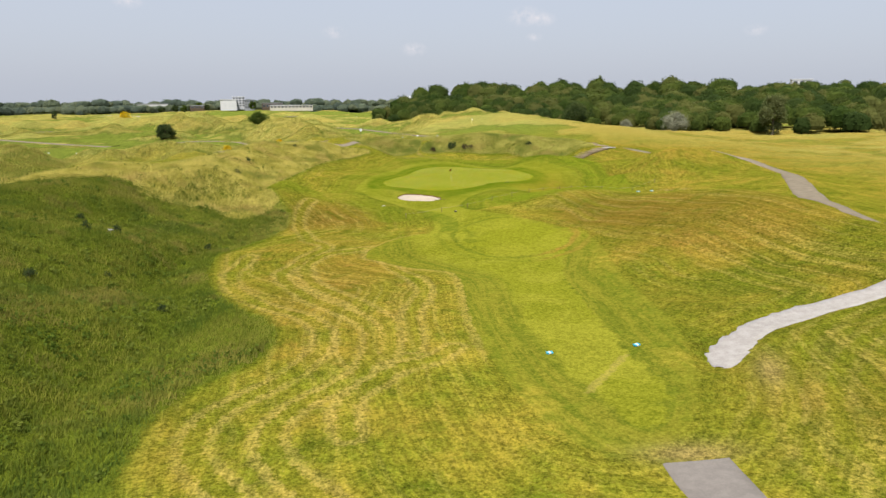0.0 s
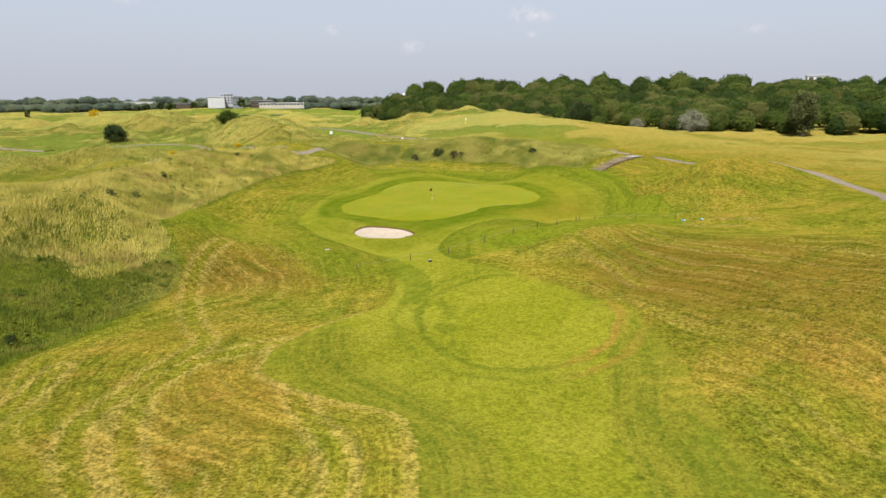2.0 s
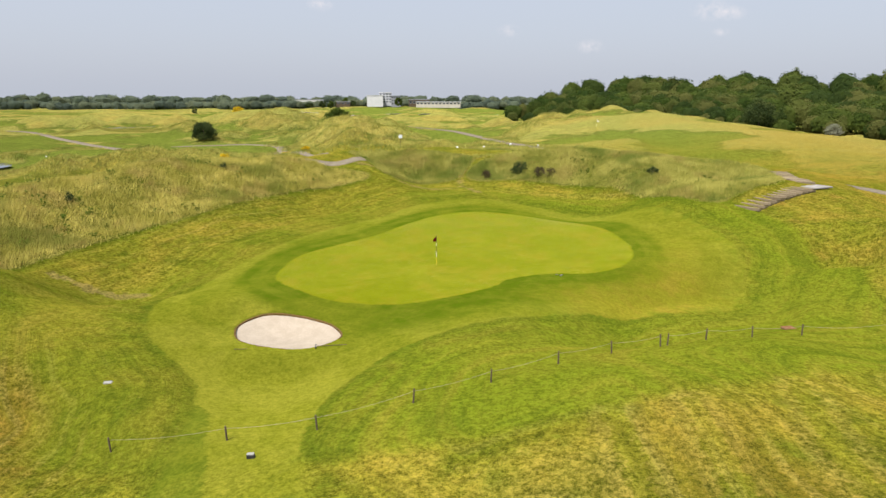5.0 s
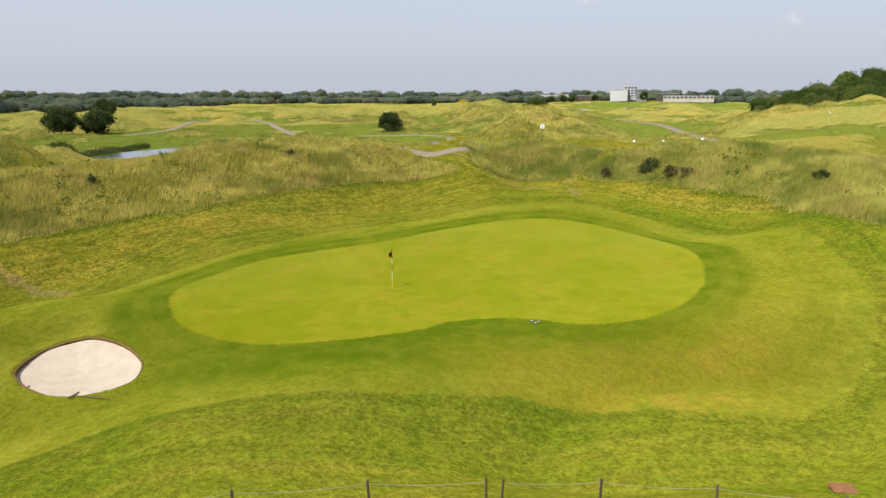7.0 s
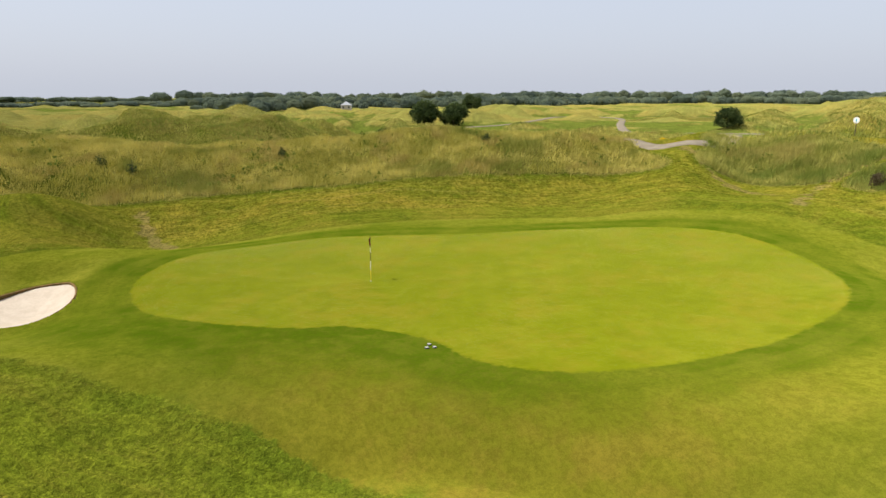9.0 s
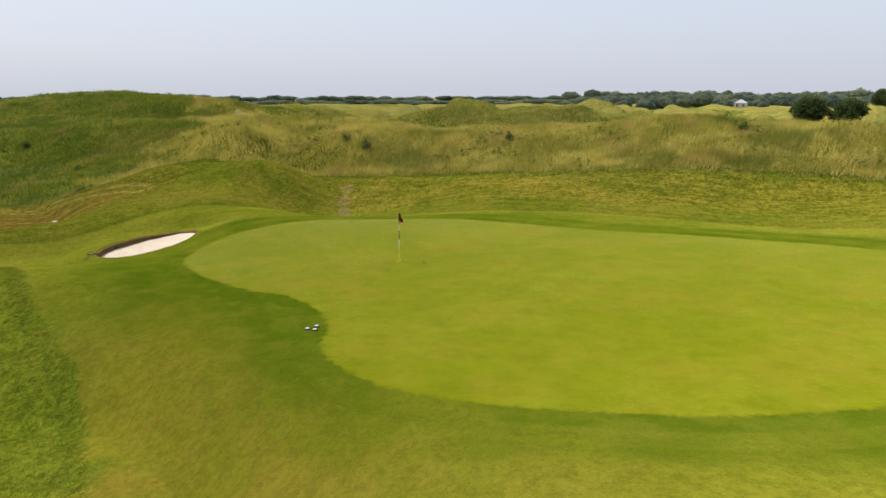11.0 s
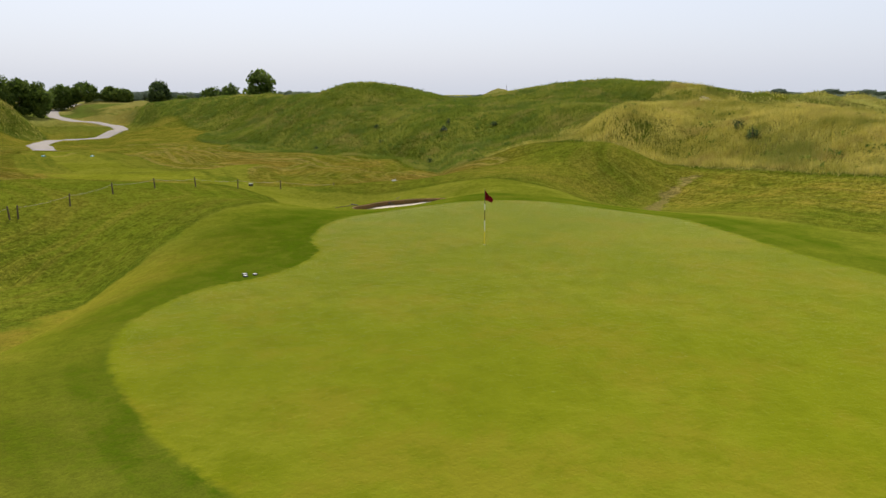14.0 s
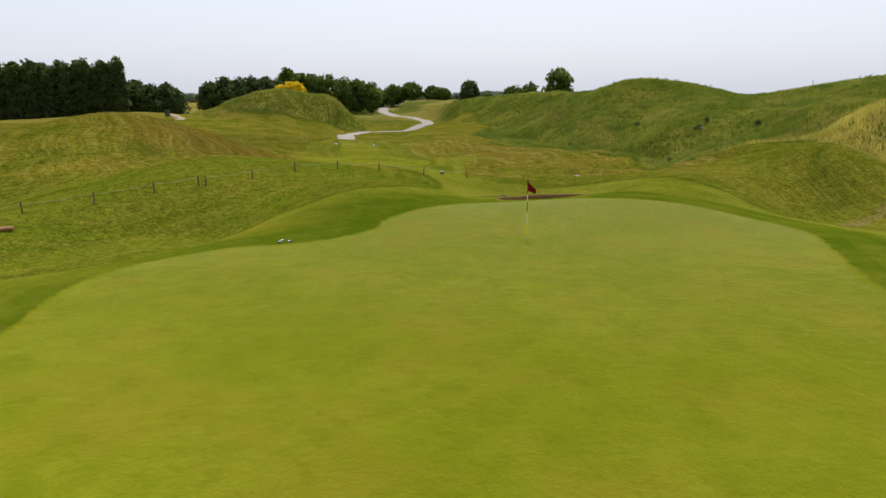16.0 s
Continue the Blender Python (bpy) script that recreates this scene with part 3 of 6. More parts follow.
NORTH_SWELLS = [(-36, 17, 1.5, 7), (-18.2, 7.9, 0.44, 12), (-43.9, 14.1, -1.89, 8), (21, 26, 2.52, 8), (10.8, 27.1, -1.33, 5.5), (-20.9, 29.3, 0.48, 5.5), (-9.2, 30.3, 0.35, 8), (-4.3, 31.2, 0.89, 5.5), (16, 35.4, 2.71, 5.5), (-20, 39.6, -0.99, 5.5), (-2.2, 41.6, -0.95, 5.5), (-14.9, 43.3, 1, 5.5), (-7.4, 45.4, -0.64, 5.5)]


def near_land(x, y):
    z = np.full(np.shape(x), -0.00)
    z = z + mound(x, y, -38.5, 16.5, 5.02, 11.1, 40.0, -8)
    z = z + mound(x, y, -26.0, 27.4, 3.04, 5.4, 15.5, 5)
    z = z + mound(x, y, -37.5, -90.5, 7.98, 12.8, 19.4, 96)
    z = z + mound(x, y, -34.4, -63.7, 3.08, 17.7, 12.1, 21)
    z = z + mound(x, y, -64.2, -55.7, 7.91, 20.9, 41.5, -12)
    z = z + mound(x, y, -39.0, -41.7, 2.31, 5.5, 8.7, 0)
    z = z + mound(x, y, -27.5, -20.5, 4.38, 9.8, 4.3, 27)
    z = z + mound(x, y, -20.7, -13.1, -2.28, 5.3, 10.8, -21)
    z = z + mound(x, y, -6.5, -25.4, 2.39, 4.7, 4.0, -34)
    z = z + mound(x, y, -7.2, 11.7, 0.92, 11.9, 11.0, 10)
    z = z + mound(x, y, 13.9, -20.7, 1.29, 16.4, 8.5, -43)
    z = z + mound(x, y, 30.1, -41.7, 3.42, 10.4, 14.1, 1)
    z = z + mound(x, y, 37.0, -67.5, 3.03, 5.5, 18.0, 20)
    z = z + mound(x, y, -15.9, -42.9, -6.28, 5.8, 23.8, -29)
    z = z + mound(x, y, -10.8, -75.0, -6.24, 11.9, 23.6, -35)
    z = z + mound(x, y, 38.5, 8.5, 4.56, 14.4, 7.0, 14)
    z = z + mound(x, y, 30.1, 8.1, -4.31, 4.0, 4.0, 0)
    z = z + mound(x, y, 47.6, -15.6, 1.94, 7.2, 23.7, -10)
    z = z + mound(x, y, 18.2, -3.6, -3.25, 4.0, 13.6, -33)
    z = z + mound(x, y, 2.9, 44.7, 4.85, 29.7, 7.4, -5)
    z = z + mound(x, y, 31.4, 26.8, 2.76, 8.4, 14.7, -13)
    z = z + mound(x, y, 14.0, -124.3, 5.4, 6, 7.5, 0) + mound(x, y, 23.5, -123, 4.2, 7, 7, 0) + mound(x, y, 31, -122, 1.6, 6, 6, 0)
    z = z + mound(x, y, 27, -122.5, 1.0, 8, 6.5, 0)
    z = z + mound(x, y, 1.9, -97.0, -1.83, 22.8, 21.5, 0)
    z = z + mound(x, y, -11.9, -199.3, 5.90, 52.4, 33.7, 3)
    z = z + mound(x, y, 52.9, -92.6, 1.83, 18.5, 32.5, -19)
    z = z + mound(x, y, -58.0, -7.0, -6.12, 5.4, 14.3, -19)
    z = z + mound(x, y, -12.8, 12.8, -0.98, 14.9, 11.8, -21)
    z = z + mound(x, y, -19.4, 36.9, 3.30, 4.0, 10.5, 39)
    z = z + mound(x, y, 12.4, 164.1, 7.65, 35.6, 30.6, -1)
    z = z + mound(x, y, 34.3, 110.6, 5.78, 44.3, 47.8, -2)
    z = z + mound(x, y, -56.0, 146.4, 4.26, 28.1, 42.3, 8)
    z = z + mound(x, y, -47.2, 88.0, 2.12, 15.9, 22.3, 1)
    z = z + mound(x, y, -16.2, 65.4, 3.81, 18.1, 12.0, 27)
    z = z + mound(x, y, 62.1, 43.3, 1.48, 31.5, 26.0, -23)
    z = z + mound(x, y, -125.1, 210.1, 2.83, 40.0, 40.0, -0)
    z = z + mound(x, y, -120.0, 65.0, -2.00, 15.0, 15.0, 0)
    z = z + mound(x, y, -5.7, -135.8, -2.36, 8.4, 19.0, -7)
    z = z + mound(x, y, -79.2, 0.6, 5.79, 19.3, 30.9, 57)
    for cx, cy, height, half in SOUTH_SWELLS + MIDDLE_SWELLS + NORTH_SWELLS:
        z = z + mound(x, y, cx, cy, height, half, half, 0)
    return z


GREEN_EDGE = spline([(-10.6, -3), (-9, -7.2), (-4.5, -10), (0, -9.8), (3, -7.8), (5, -5), (5.7, -2.7), (8, -0.6), (11, 0.3), (13.3, 3),
                     (14, 7), (13.3, 12), (11, 17.5), (6, 22), (-1, 23.3), (-5, 20), (-6.7, 14), (-7.4, 9), (-9.4, 4), (-10.8, 0.5)])
FAIR_EDGE = spline([(4.5, -85.5), (2.3, -79), (0.6, -69), (0.3, -60), (-0.6, -54.5), (-3.5, -52.6), (-7.8, -50.3), (-8.7, -46.4), (-6.7, -44),
                    (-3.9, -41), (-2.4, -34), (-3, -28), (-6, -21.5), (-11, -18), (-14, -12), (-15, -4), (-13.5, 8), (-11, 18), (-7, 26), (3, 29),
                    (13, 26), (19, 18), (22, 8), (20.5, 0), (16.4, -3.2), (12, -6.6), (9.6, -9.3), (7, -12), (4, -14.9), (1.6, -18), (0.9, -21.8),
                    (1.5, -26), (3.4, -29.7), (8.8, -34.5), (12.6, -41), (13.6, -48), (13.3, -55), (13.4, -64), (13.1, -72), (11.8, -79), (9, -85)], 5)
TEE_STRIP = spline([(7.9, -84), (6.3, -80), (4.7, -73), (3.9, -65), (3.6, -58), (2, -54.2), (-1.1, -50.6), (-3.6, -48), (-4.2, -45.5), (-4.1, -40), (-3, -33), (8, -33), (11, -44), (10, -50), (8.8, -56), (9.1, -64), (9.2, -71), (9.6, -77), (9.8, -81)], 5)
PAD_EDGE = spline([(6 + 6.4 * math.cos(a * math.pi / 8), -41.3 + 8 * math.sin(a * math.pi / 8)) for a in range(16)], 4)
CRESCENT = spline([(-4.6, -24.6), (-3, -27.2), (-1.4, -30), (-0.7, -32.6), (-0.6, -35.4), (-0.8, -37.6)], 6, False)
TEE_SEAM = [(6.0, -80.1), (7.5, -77.5), (9.1, -75.0)]
# wheel tracks and swath edges that the mower left in the rough
RUTS_WEST = [spline([(-18.3, -23.3), (-18.6, -30), (-17.2, -35.5), (-14.7, -41.6), (-12.9, -45), (-14.2, -49.5), (-15.1, -53), (-14.6, -57), (-12.6, -60.5), (-9.7, -64.6), (-7.2, -67.4), (-5.9, -70), (-5.5, -73), (-5.6, -77), (-6.9, -79), (-8.3, -81), (-9, -84), (-8.3, -86.4), (-6, -89.5), (-3, -93)], 4, False),
             spline([(-9.3, -45.1), (-12.4, -48.3), (-13.6, -51.5), (-13, -55), (-11.6, -58.5), (-9, -62.4), (-6.9, -65.4), (-5.1, -68.4), (-4.6, -71.9), (-4.6, -75.5)], 4, False)]
RUTS_SOUTH = [spline([(-19.5, -49), (-19.6, -54), (-17.7, -60.2), (-15, -63.8), (-12, -66), (-9.9, -68.4), (-8.6, -72.1), (-8.8, -75.3), (-9.9, -78), (-11.1, -79.8), (-12.2, -82), (-12.3, -84.5), (-11.5, -86.5), (-9.1, -89.5), (-6, -92.5)], 4, False),
              spline([(-0.7, -73.2), (-1.9, -75.6), (-3.6, -76.9), (-5, -78.8), (-5.9, -80.6), (-5.9, -82.6), (-5.5, -84.5)], 4, False),
              spline([(-8.5, -44.7), (-5.5, -53.5), (-3, -58.5), (-2.9, -63), (-3.6, -67.5), (-3.2, -70.6), (-3.2, -73.8)], 4, False)]
RUTS_EAST = [spline([(27.2, -68), (20.1, -74.5), (15.7, -81), (13.7, -85.9), (13.6, -91)], 4, False), spline([(27, -72), (20.5, -77.4), (17, -82.4), (15.6, -86.5), (16, -91)], 4, False),
             spline([(12.6, -24), (14, -31), (15.2, -38)], 4, False), spline([(15.3, -23.3), (16.1, -27.7), (16.9, -31.7), (18.8, -38)], 4, False), spline([(19.6, -20.1), (19.5, -27.3), (20.6, -32.6), (23, -40)], 4, False)]
LONG_WEST = spline([(-13.2, -97), (-14.2, -88), (-14.8, -83), (-14, -78.5), (-12.2, -75.5), (-11.6, -72.5), (-13.2, -68), (-16, -65.3), (-19.1, -60.6), (-22, -54), (-22.7, -47), (-21.4, -42.6),
                    (-20, -37.5), (-19.6, -31), (-21.2, -27.5), (-24.0, -23), (-25.8, -18), (-26.8, -12.8), (-26.4, -6.5), (-25.5, 0.5), (-24.2, 9), (-21.8, 20), (-19.4, 28), (-16.3, 30.8), (-17.5, 32.4), (-22, 33.4), (-27, 36), (-34, 42),
                    (-48, 40), (-57, 25), (-60, 0), (-62, -25), (-82, -45), (-88, -75), (-70, -105), (-40, -114), (-20, -108)], 4)
BANK_WEST = spline([(-18, 37), (-15.5, 33.8), (-11.5, 35.5), (-8, 37.4), (-7, 39.2), (-6.2, 43.5), (-8, 47), (-18, 48), (-23, 42)], 4)
BANK_EAST = spline([(-5.9, 38.8), (-1, 38.2), (6, 36.2), (12.2, 32.8), (16.5, 26.4), (20, 21.6), (22.4, 20.6), (25.5, 23.2), (28, 25.8), (28.8, 30), (28.5, 40), (20, 44.5), (5, 46), (-4.2, 45)], 4)
SOUTH_DUNE = spline([(6.5, -123), (10, -116.5), (18, -114), (27, -115), (33, -118), (34, -122), (29, -127), (22, -133), (12, -133), (7.5, -129)], 4)
SEMI_EDGE = spline([(-9, -28), (-1.5, -28.5), (6, -27), (14, -23), (22, -17), (28, -8), (28, 10), (22, 22), (14, 30), (3, 33), (-9, 30), (-15, 20), (-18, 8), (-19, -5), (-25, -13), (-26, -18.5), (-20, -21.5), (-13, -23.5)], 5)
TRAILS = [spline([(-3, 31), (-6, 36), (-6.9, 40), (-6.4, 45), (-3, 52)], 6, False), spline([(-6, 33), (-12, 33.4), (-17, 34.8), (-21, 36)], 6, False),
          spline([(27.6, -9.2), (29.6, -10.4), (30.6, -12.2), (31.5, -15)], 6, False), spline([(31.9, -7.1), (33.3, -9.6), (34.8, -12.2)], 6, False), spline([(-19, -8), (-21.5, -9.2), (-24.5, -9.5)], 6, False), spline([(-54, -76), (-56, -68), (-57, -60)], 6, False)]
WEST_KNOLL = spline([(-64, -26), (-63, -4), (-66, 9), (-76, 16), (-92, 16), (-102, 4), (-100, -18), (-82, -32)], 4)
SAND_EDGE = spline([(-7.7, -14.95), (-7.7, -13.85), (-7.0, -12.95), (-5.5, -12.55), (-4.0, -12.65), (-2.5, -13.25), (-1.6, -14.45), (-2.1, -15.85), (-3.5, -16.65), (-5.2, -16.75), (-6.8, -16.25)], 6)
SPUR_EDGE = spline([(-21, -104), (-17, -116), (-18, -128), (-15, -138), (-12, -146), (-14, -155), (-24, -158), (-38, -146), (-52, -126), (-44, -108), (-30, -100)], 4)
TEE_PATH = spline([(13.6, -77.4), (14.8, -75.4), (17.2, -72.8), (20.5, -70.4), (25, -68.2), (31, -66.6), (38, -66), (46, -67)], 6, False)


def line_distance(x, y, line, pad=9):
    best = np.full(x.shape, 30.0)
    near = (x > line[:, 0].min() - pad) & (x < line[:, 0].max() + pad) & (y > line[:, 1].min() - pad) & (y < line[:, 1].max() + pad)
    px, py = x[near], y[near]
    b = np.full(px.shape, 900.0)
    for (ax, ay), (bx, by) in zip(line[:-1], line[1:]):
        ex, ey = bx - ax, by - ay
        t = np.clip(((px - ax) * ex + (py - ay) * ey) / (ex * ex + ey * ey), 0, 1)
        b = np.minimum(b, (px - ax - t * ex) ** 2 + (py - ay - t * ey) ** 2)
    best[near] = np.sqrt(b)
    return best


SPUR = [(-43, -93, 6.6), (-36, -104, 6.0), (-33, -115, 5.7), (-28, -130, 5.4), (-22, -145, 4.5), (-13, -151, 3.6)]


def ridge(x, y, line):
    """Height of a rounded ridge along a line of points with heights."""
    best = np.full(np.shape(x), -9.0)
    for (ax, ay, ah), (bx, by, bh) in zip(line[:-1], line[1:]):
        ex, ey = bx - ax, by - ay
        t = np.clip(((x - ax) * ex + (y - ay) * ey) / (ex * ex + ey * ey), 0, 1)
        d = np.hypot(x - ax - t * ex, y - ay - t * ey)
        best = np.maximum(best, (ah + (bh - ah) * t + 1.5) * np.exp(-(d / 11) ** 2) - 1.5)
    return best


SHORES = (np.array([(-80, 30), (-90, 43), (-94, 56)], float), np.array([(-150, 164), (-166, 180)], float))      # low ground before each pond
VALLEY = np.array([(-64, 20), (-84, 36), (-104, 50), (-120, 60)], float)
SADDLE = (-59.9, -83.0)


def far_dunes(x, y):
    return 3.2 * vnoise(x / 26, y / 19, 3) + 2.4 * vnoise(x / 11.5, y / 9.5, 5) + 1.0 * vnoise(x / 5.5, y / 5, 6)


DUNE_PATH = spline([(-53, 48), (-55, 62), (-54, 73), (-58, 92), (-68, 107), (-78, 110), (-84, 104), (-100.8, 94.4)], 5, False)
LOOP_PATH = spline([(-94, 86), (-101, 94.4), (-114.5, 103.2), (-142, 123.3), (-196, 163), (-219.5, 153), (-190, 124), (-162, 98), (-146, 74)], 5, False)
CLUB_PATH = spline([(12, 66), (4.3, 78.3), (-4.5, 92.9), (-15.5, 113.2), (-34.3, 154.3), (-58, 196), (-82, 239), (-109, 287), (-140, 330), (-162, 367)], 5, False)
GAP_PATH = spline([(-57, -34), (-61, -22), (-63, -10), (-59.5, 1), (-54, 9), (-49, 16), (-47, 24), (-48.5, 34), (-53, 48)], 5, False)
# the buggy path behind the tee, with the level of its bed at each point
BACK_PATH = [(9.0, -86.9, -0.7), (9.2, -91, -1.2), (9.4, -97, -1.3), (8.2, -106, -1.6), (5.8, -115, -1.7), (2.2, -123, -2.1), (-3.4, -130, -2.3), (-8.2, -138, -1.2), (-7.4, -150, -0.7), (-2.4, -157, 0.0), (0.8, -170, 0.6), (0.2, -186, 1.7), (-5, -204, 2.6), (-12, -224, 3.2)]
PONDS = [(-108, 57.5, 14, 7.5, 106, -1.35), (-182, 195, 15, 8, 60, 0.2)]      # centre, half lengths, turn, level


def land(x, y, cut=True):
    x, y = np.asarray(x, float), np.asarray(y, float)
    z = near_land(x, y)
    r = np.hypot((x + 5) / 1.0, (y + 30) / 1.3)
    out = np.clip((r - 56) / 32, 0, 1) * np.clip((np.hypot((x + 52) / 30, (y + 75) / 32) - 0.95) / 0.5, 0, 1)
    out = out * out * (3 - 2 * out)
    dunes = far_dunes(x, y) * (1 + 0.4 * np.clip((-x - 45) / 40, 0, 1)) * (1 + 0.35 * np.clip((y - 60) / 60, 0, 1)) * (1 - 0.7 * np.clip((x - 15) / 30, 0, 1))
    fade = np.clip(1.25 - r / 420, 0.3, 1)
    flat = np.clip((np.hypot(x + 140, y - 130) - 26) / 30, 0.3, 1) * np.clip((np.hypot(x - 25, y - 105) - 26) / 40, 0.3, 1) * np.clip((np.hypot(x + 175, y - 79) - 8) / 12, 0.1, 1)
    z = z + out * fade * dunes * flat
    z = z + 0.10 * vnoise(x / 3.1, y / 2.7, 7) * np.clip((signed_distance(x, y, GREEN_EDGE, 12) - 2) / 5, 0, 1)
    west = np.clip((-x - 46) / 14, 0, 1) * np.clip((y + 34) / 16, 0, 1) * (1 - out)
    z = z + west * (1.2 * vnoise(x / 13, y / 11, 13) + 0.5 * vnoise(x / 6, y / 5, 14)) + mound(x, y, -80, -4, 0.7, 10, 9, 20) + mound(x, y, -72, 158, 1.8, 13, 13, 0) + mound(x, y, -88, 114, 1.8, 9, 9, 0) - mound(x, y, -27, -18.5, 1.9, 3.8, 7, 0) - mound(x, y, -42, 4, 0.45, 6, 10, 0)
    z = z + mound(x, y, -24.5, -13.6, 1.55, 4.0, 4.2, 0) + mound(x, y, -22.5, -25.5, 0.6, 4, 3.5, 0)
    z = z + mound(x, y, -22.3, -24.3, 0.75, 3.2, 3.2, 0) + mound(x, y, -22.5, -14.0, 0.9, 3.0, 3.5, 0) - mound(x, y, -25, -19.5, 1.0, 2.6, 2.8, 0) + mound(x, y, -23.6, -16.3, 0.7, 2.8, 3.8, 0) - mound(x, y, -77, -6, 1.3, 8, 8, 0) + mound(x, y, -160, 4, 4.2, 17, 14, 0)
    swell = mound(x, y, -6.9, -11.9, 0.24, 1.9, 1.3, 0)
    # spur of the hill behind the tee, and a low swell that hides the path
    z = np.maximum(z, ridge(x, y, SPUR) + 0.25 * vnoise(x / 4, y / 4, 15))
    z = z + mound(x, y, 31, -119.5, 0.3, 8, 5, 0) + mound(x, y, -26, -21.8, 0.75, 6.5, 3.8, 30)
    z = z - 0.45 * np.clip(1.7 - line_distance(x, y, TEE_PATH) / 1.1, 0, 1)
    z = z - mound(x, y, SADDLE[0], SADDLE[1], 1.3, 6, 6, 0)
    k = np.clip(1.7 - line_distance(x, y, VALLEY, 24) / 9, 0, 1)
    z = z * (1 - k) + np.minimum(z, 0.15 * z) * k
    # beds of the far paths
    for line, near, away in ((DUNE_PATH, 0.6, 0.6), (LOOP_PATH, 0.0, 0.0), (CLUB_PATH, 2.5, 1.0)):
        k = np.clip((17 - line_distance(x, y, line, 20)) / 13, 0, 1)
        k = k * k * (3 - 2 * k) * np.clip((y - 48) / 14, 0, 1)
        z = z * (1 - k) + (near + (away - near) * np.clip((y - 155) / 80, 0, 1)) * k
    z = z - mound(x, y, -45, -6, 2.1, 6, 11, 0) - mound(x, y, -52.5, -38, 2.0, 5.5, 6, 0) - mound(x, y, -50, -22, 0.9, 6, 7, 0) - mound(x, y, -31, 44, 1.8, 7, 8, 0) + mound(x, y, -72, 158, 1.3, 13, 13, 0)
    # hollow behind the straw-coloured ridge, in which a path runs
    k = np.clip((13.5 - line_distance(x, y, GAP_PATH, 16)) / 10, 0, 1)
    k = k * k * (3 - 2 * k) * np.clip((50 - y) / 10, 0, 1) * np.clip((y + 36) / 14, 0, 1)
    z = z * (1 - k) + np.minimum(z, 2.0 + 0.2 * vnoise(x / 6, y / 6, 17)) * k
    for (ax, ay, ah), (bx, by, bh) in zip(BACK_PATH[:-1], BACK_PATH[1:]):
        ex, ey = bx - ax, by - ay
        t = np.clip(((x - ax) * ex + (y - ay) * ey) / (ex * ex + ey * ey), 0, 1)
        k = np.clip((9 - np.hypot(x - ax - t * ex, y - ay - t * ey)) / 7, 0, 1) * np.clip((-y - 88) / 8, 0, 1)
        k = k * k * (3 - 2 * k)
        z = z * (1 - k) + (ah + (bh - ah) * t) * k
    k = np.clip(1.6 - np.hypot((x - 5) / 8, (y + 154) / 9), 0, 1)
    z = z * (1 - k) + np.minimum(z, -0.4 + 0.05 * (-y - 146)) * k
    tall = np.minimum.reduce([signed_distance(x, y, edge, 4) for edge in (LONG_WEST, BANK_WEST, BANK_EAST, SOUTH_DUNE)])
    z = z - 0.42 * np.clip((-0.6 - tall) / 2.4, 0, 1)        # the grass itself makes up the height
    rear = np.clip((-y - 148) / 14, 0, 1)
    z = z - rear * np.maximum(z - 3.2, 0) * 0.85
    k = np.clip(1.7 - np.hypot((x + 90) / 16, (y - 22) / 13), 0, 1)
    z = z * (1 - k) + np.minimum(z, 2.0 + 0.25 * z) * k
    z = z + mound(x, y, -86, 21, 1.0, 6, 5, 0) + mound(x, y, -83, 90, 1.5, 14, 6, 25) + mound(x, y, -205, 668, 5.0, 95, 45, 0)
    z = z + mound(x, y, -169, 266, 3.6, 13, 13, 0) - mound(x, y, -175, 79, 0.9, 11, 13, 0) + mound(x, y, -140, 222.5, 0.6, 9, 9, 0)
    for line, level in zip(SHORES, (-0.7, 0.4)):
        k = np.clip(1.8 - line_distance(x, y, line, 24) / 7, 0, 1)
        z = z * (1 - k) + np.minimum(z, level) * k
    for cx, cy, a, b, turn, level in PONDS:
        k = np.clip(mound(x, y, cx, cy, 2.2, a * 1.15, b * 1.3, turn), 0, 1)
        z = z * (1 - k) + np.minimum(z, level - 0.5) * k
    ds = signed_distance(x, y, SAND_EDGE, 5)
    k = np.clip((3.0 - ds) / 2.6, 0, 1)
    k = k * k * (3 - 2 * k)
    z = z * (1 - k) + (-0.55 + 0.08 * (y + 14.9) - 0.02 * (x + 5) + 0.03 * vnoise(x / 1.5, y / 1.5, 8)) * k + swell
    if cut:
        k = np.clip(-ds / 0.16, 0, 1)
        z = z * (1 - k) + np.minimum(z - 1.2, -1.9) * k
    return z


def land_at(x, y):
    return float(land(np.array([x]), np.array([y]))[0])


def lines(lo, hi, step, reach, growth):
    inner = np.arange(lo, hi + step / 2, step)
    outer, s = [], step
    end = 0.0
    while end < reach:
        s = min(s * growth, 2.6) if end < 200 else s * 1.13
        end += s
        outer.append(end)
    outer = np.array(outer)
    return np.concatenate([(lo - outer)[::-1], inner, hi + outer])


xs = lines(-32, 30, 0.42, 4200, 1.05)
ys = lines(-96, 38, 0.42, 4200, 1.05)
xs = np.unique(np.concatenate([xs, np.arange(-9.2, -1.2, 0.14)]))
ys = np.unique(np.concatenate([ys, np.arange(-17.4, -10.2, 0.14)]))
gx, gy = np.meshgrid(xs, ys)
gx, gy = gx.ravel(), gy.ravel()
gz = land(gx, gy)
cols = len(xs)
quad = np.arange(len(xs) * len(ys)).reshape(len(ys), cols)
quads = np.stack([quad[:-1, :-1], quad[:-1, 1:], quad[1:, 1:], quad[1:, :-1]], -1).reshape(-1, 4)
ground_mesh = mesh_from("ground", np.stack([gx, gy, gz], 1), quads, TURF)


def field(name, values):
    ground_mesh.attributes.new(name, "FLOAT", "POINT").data.foreach_set("value", np.asarray(values, np.float32))


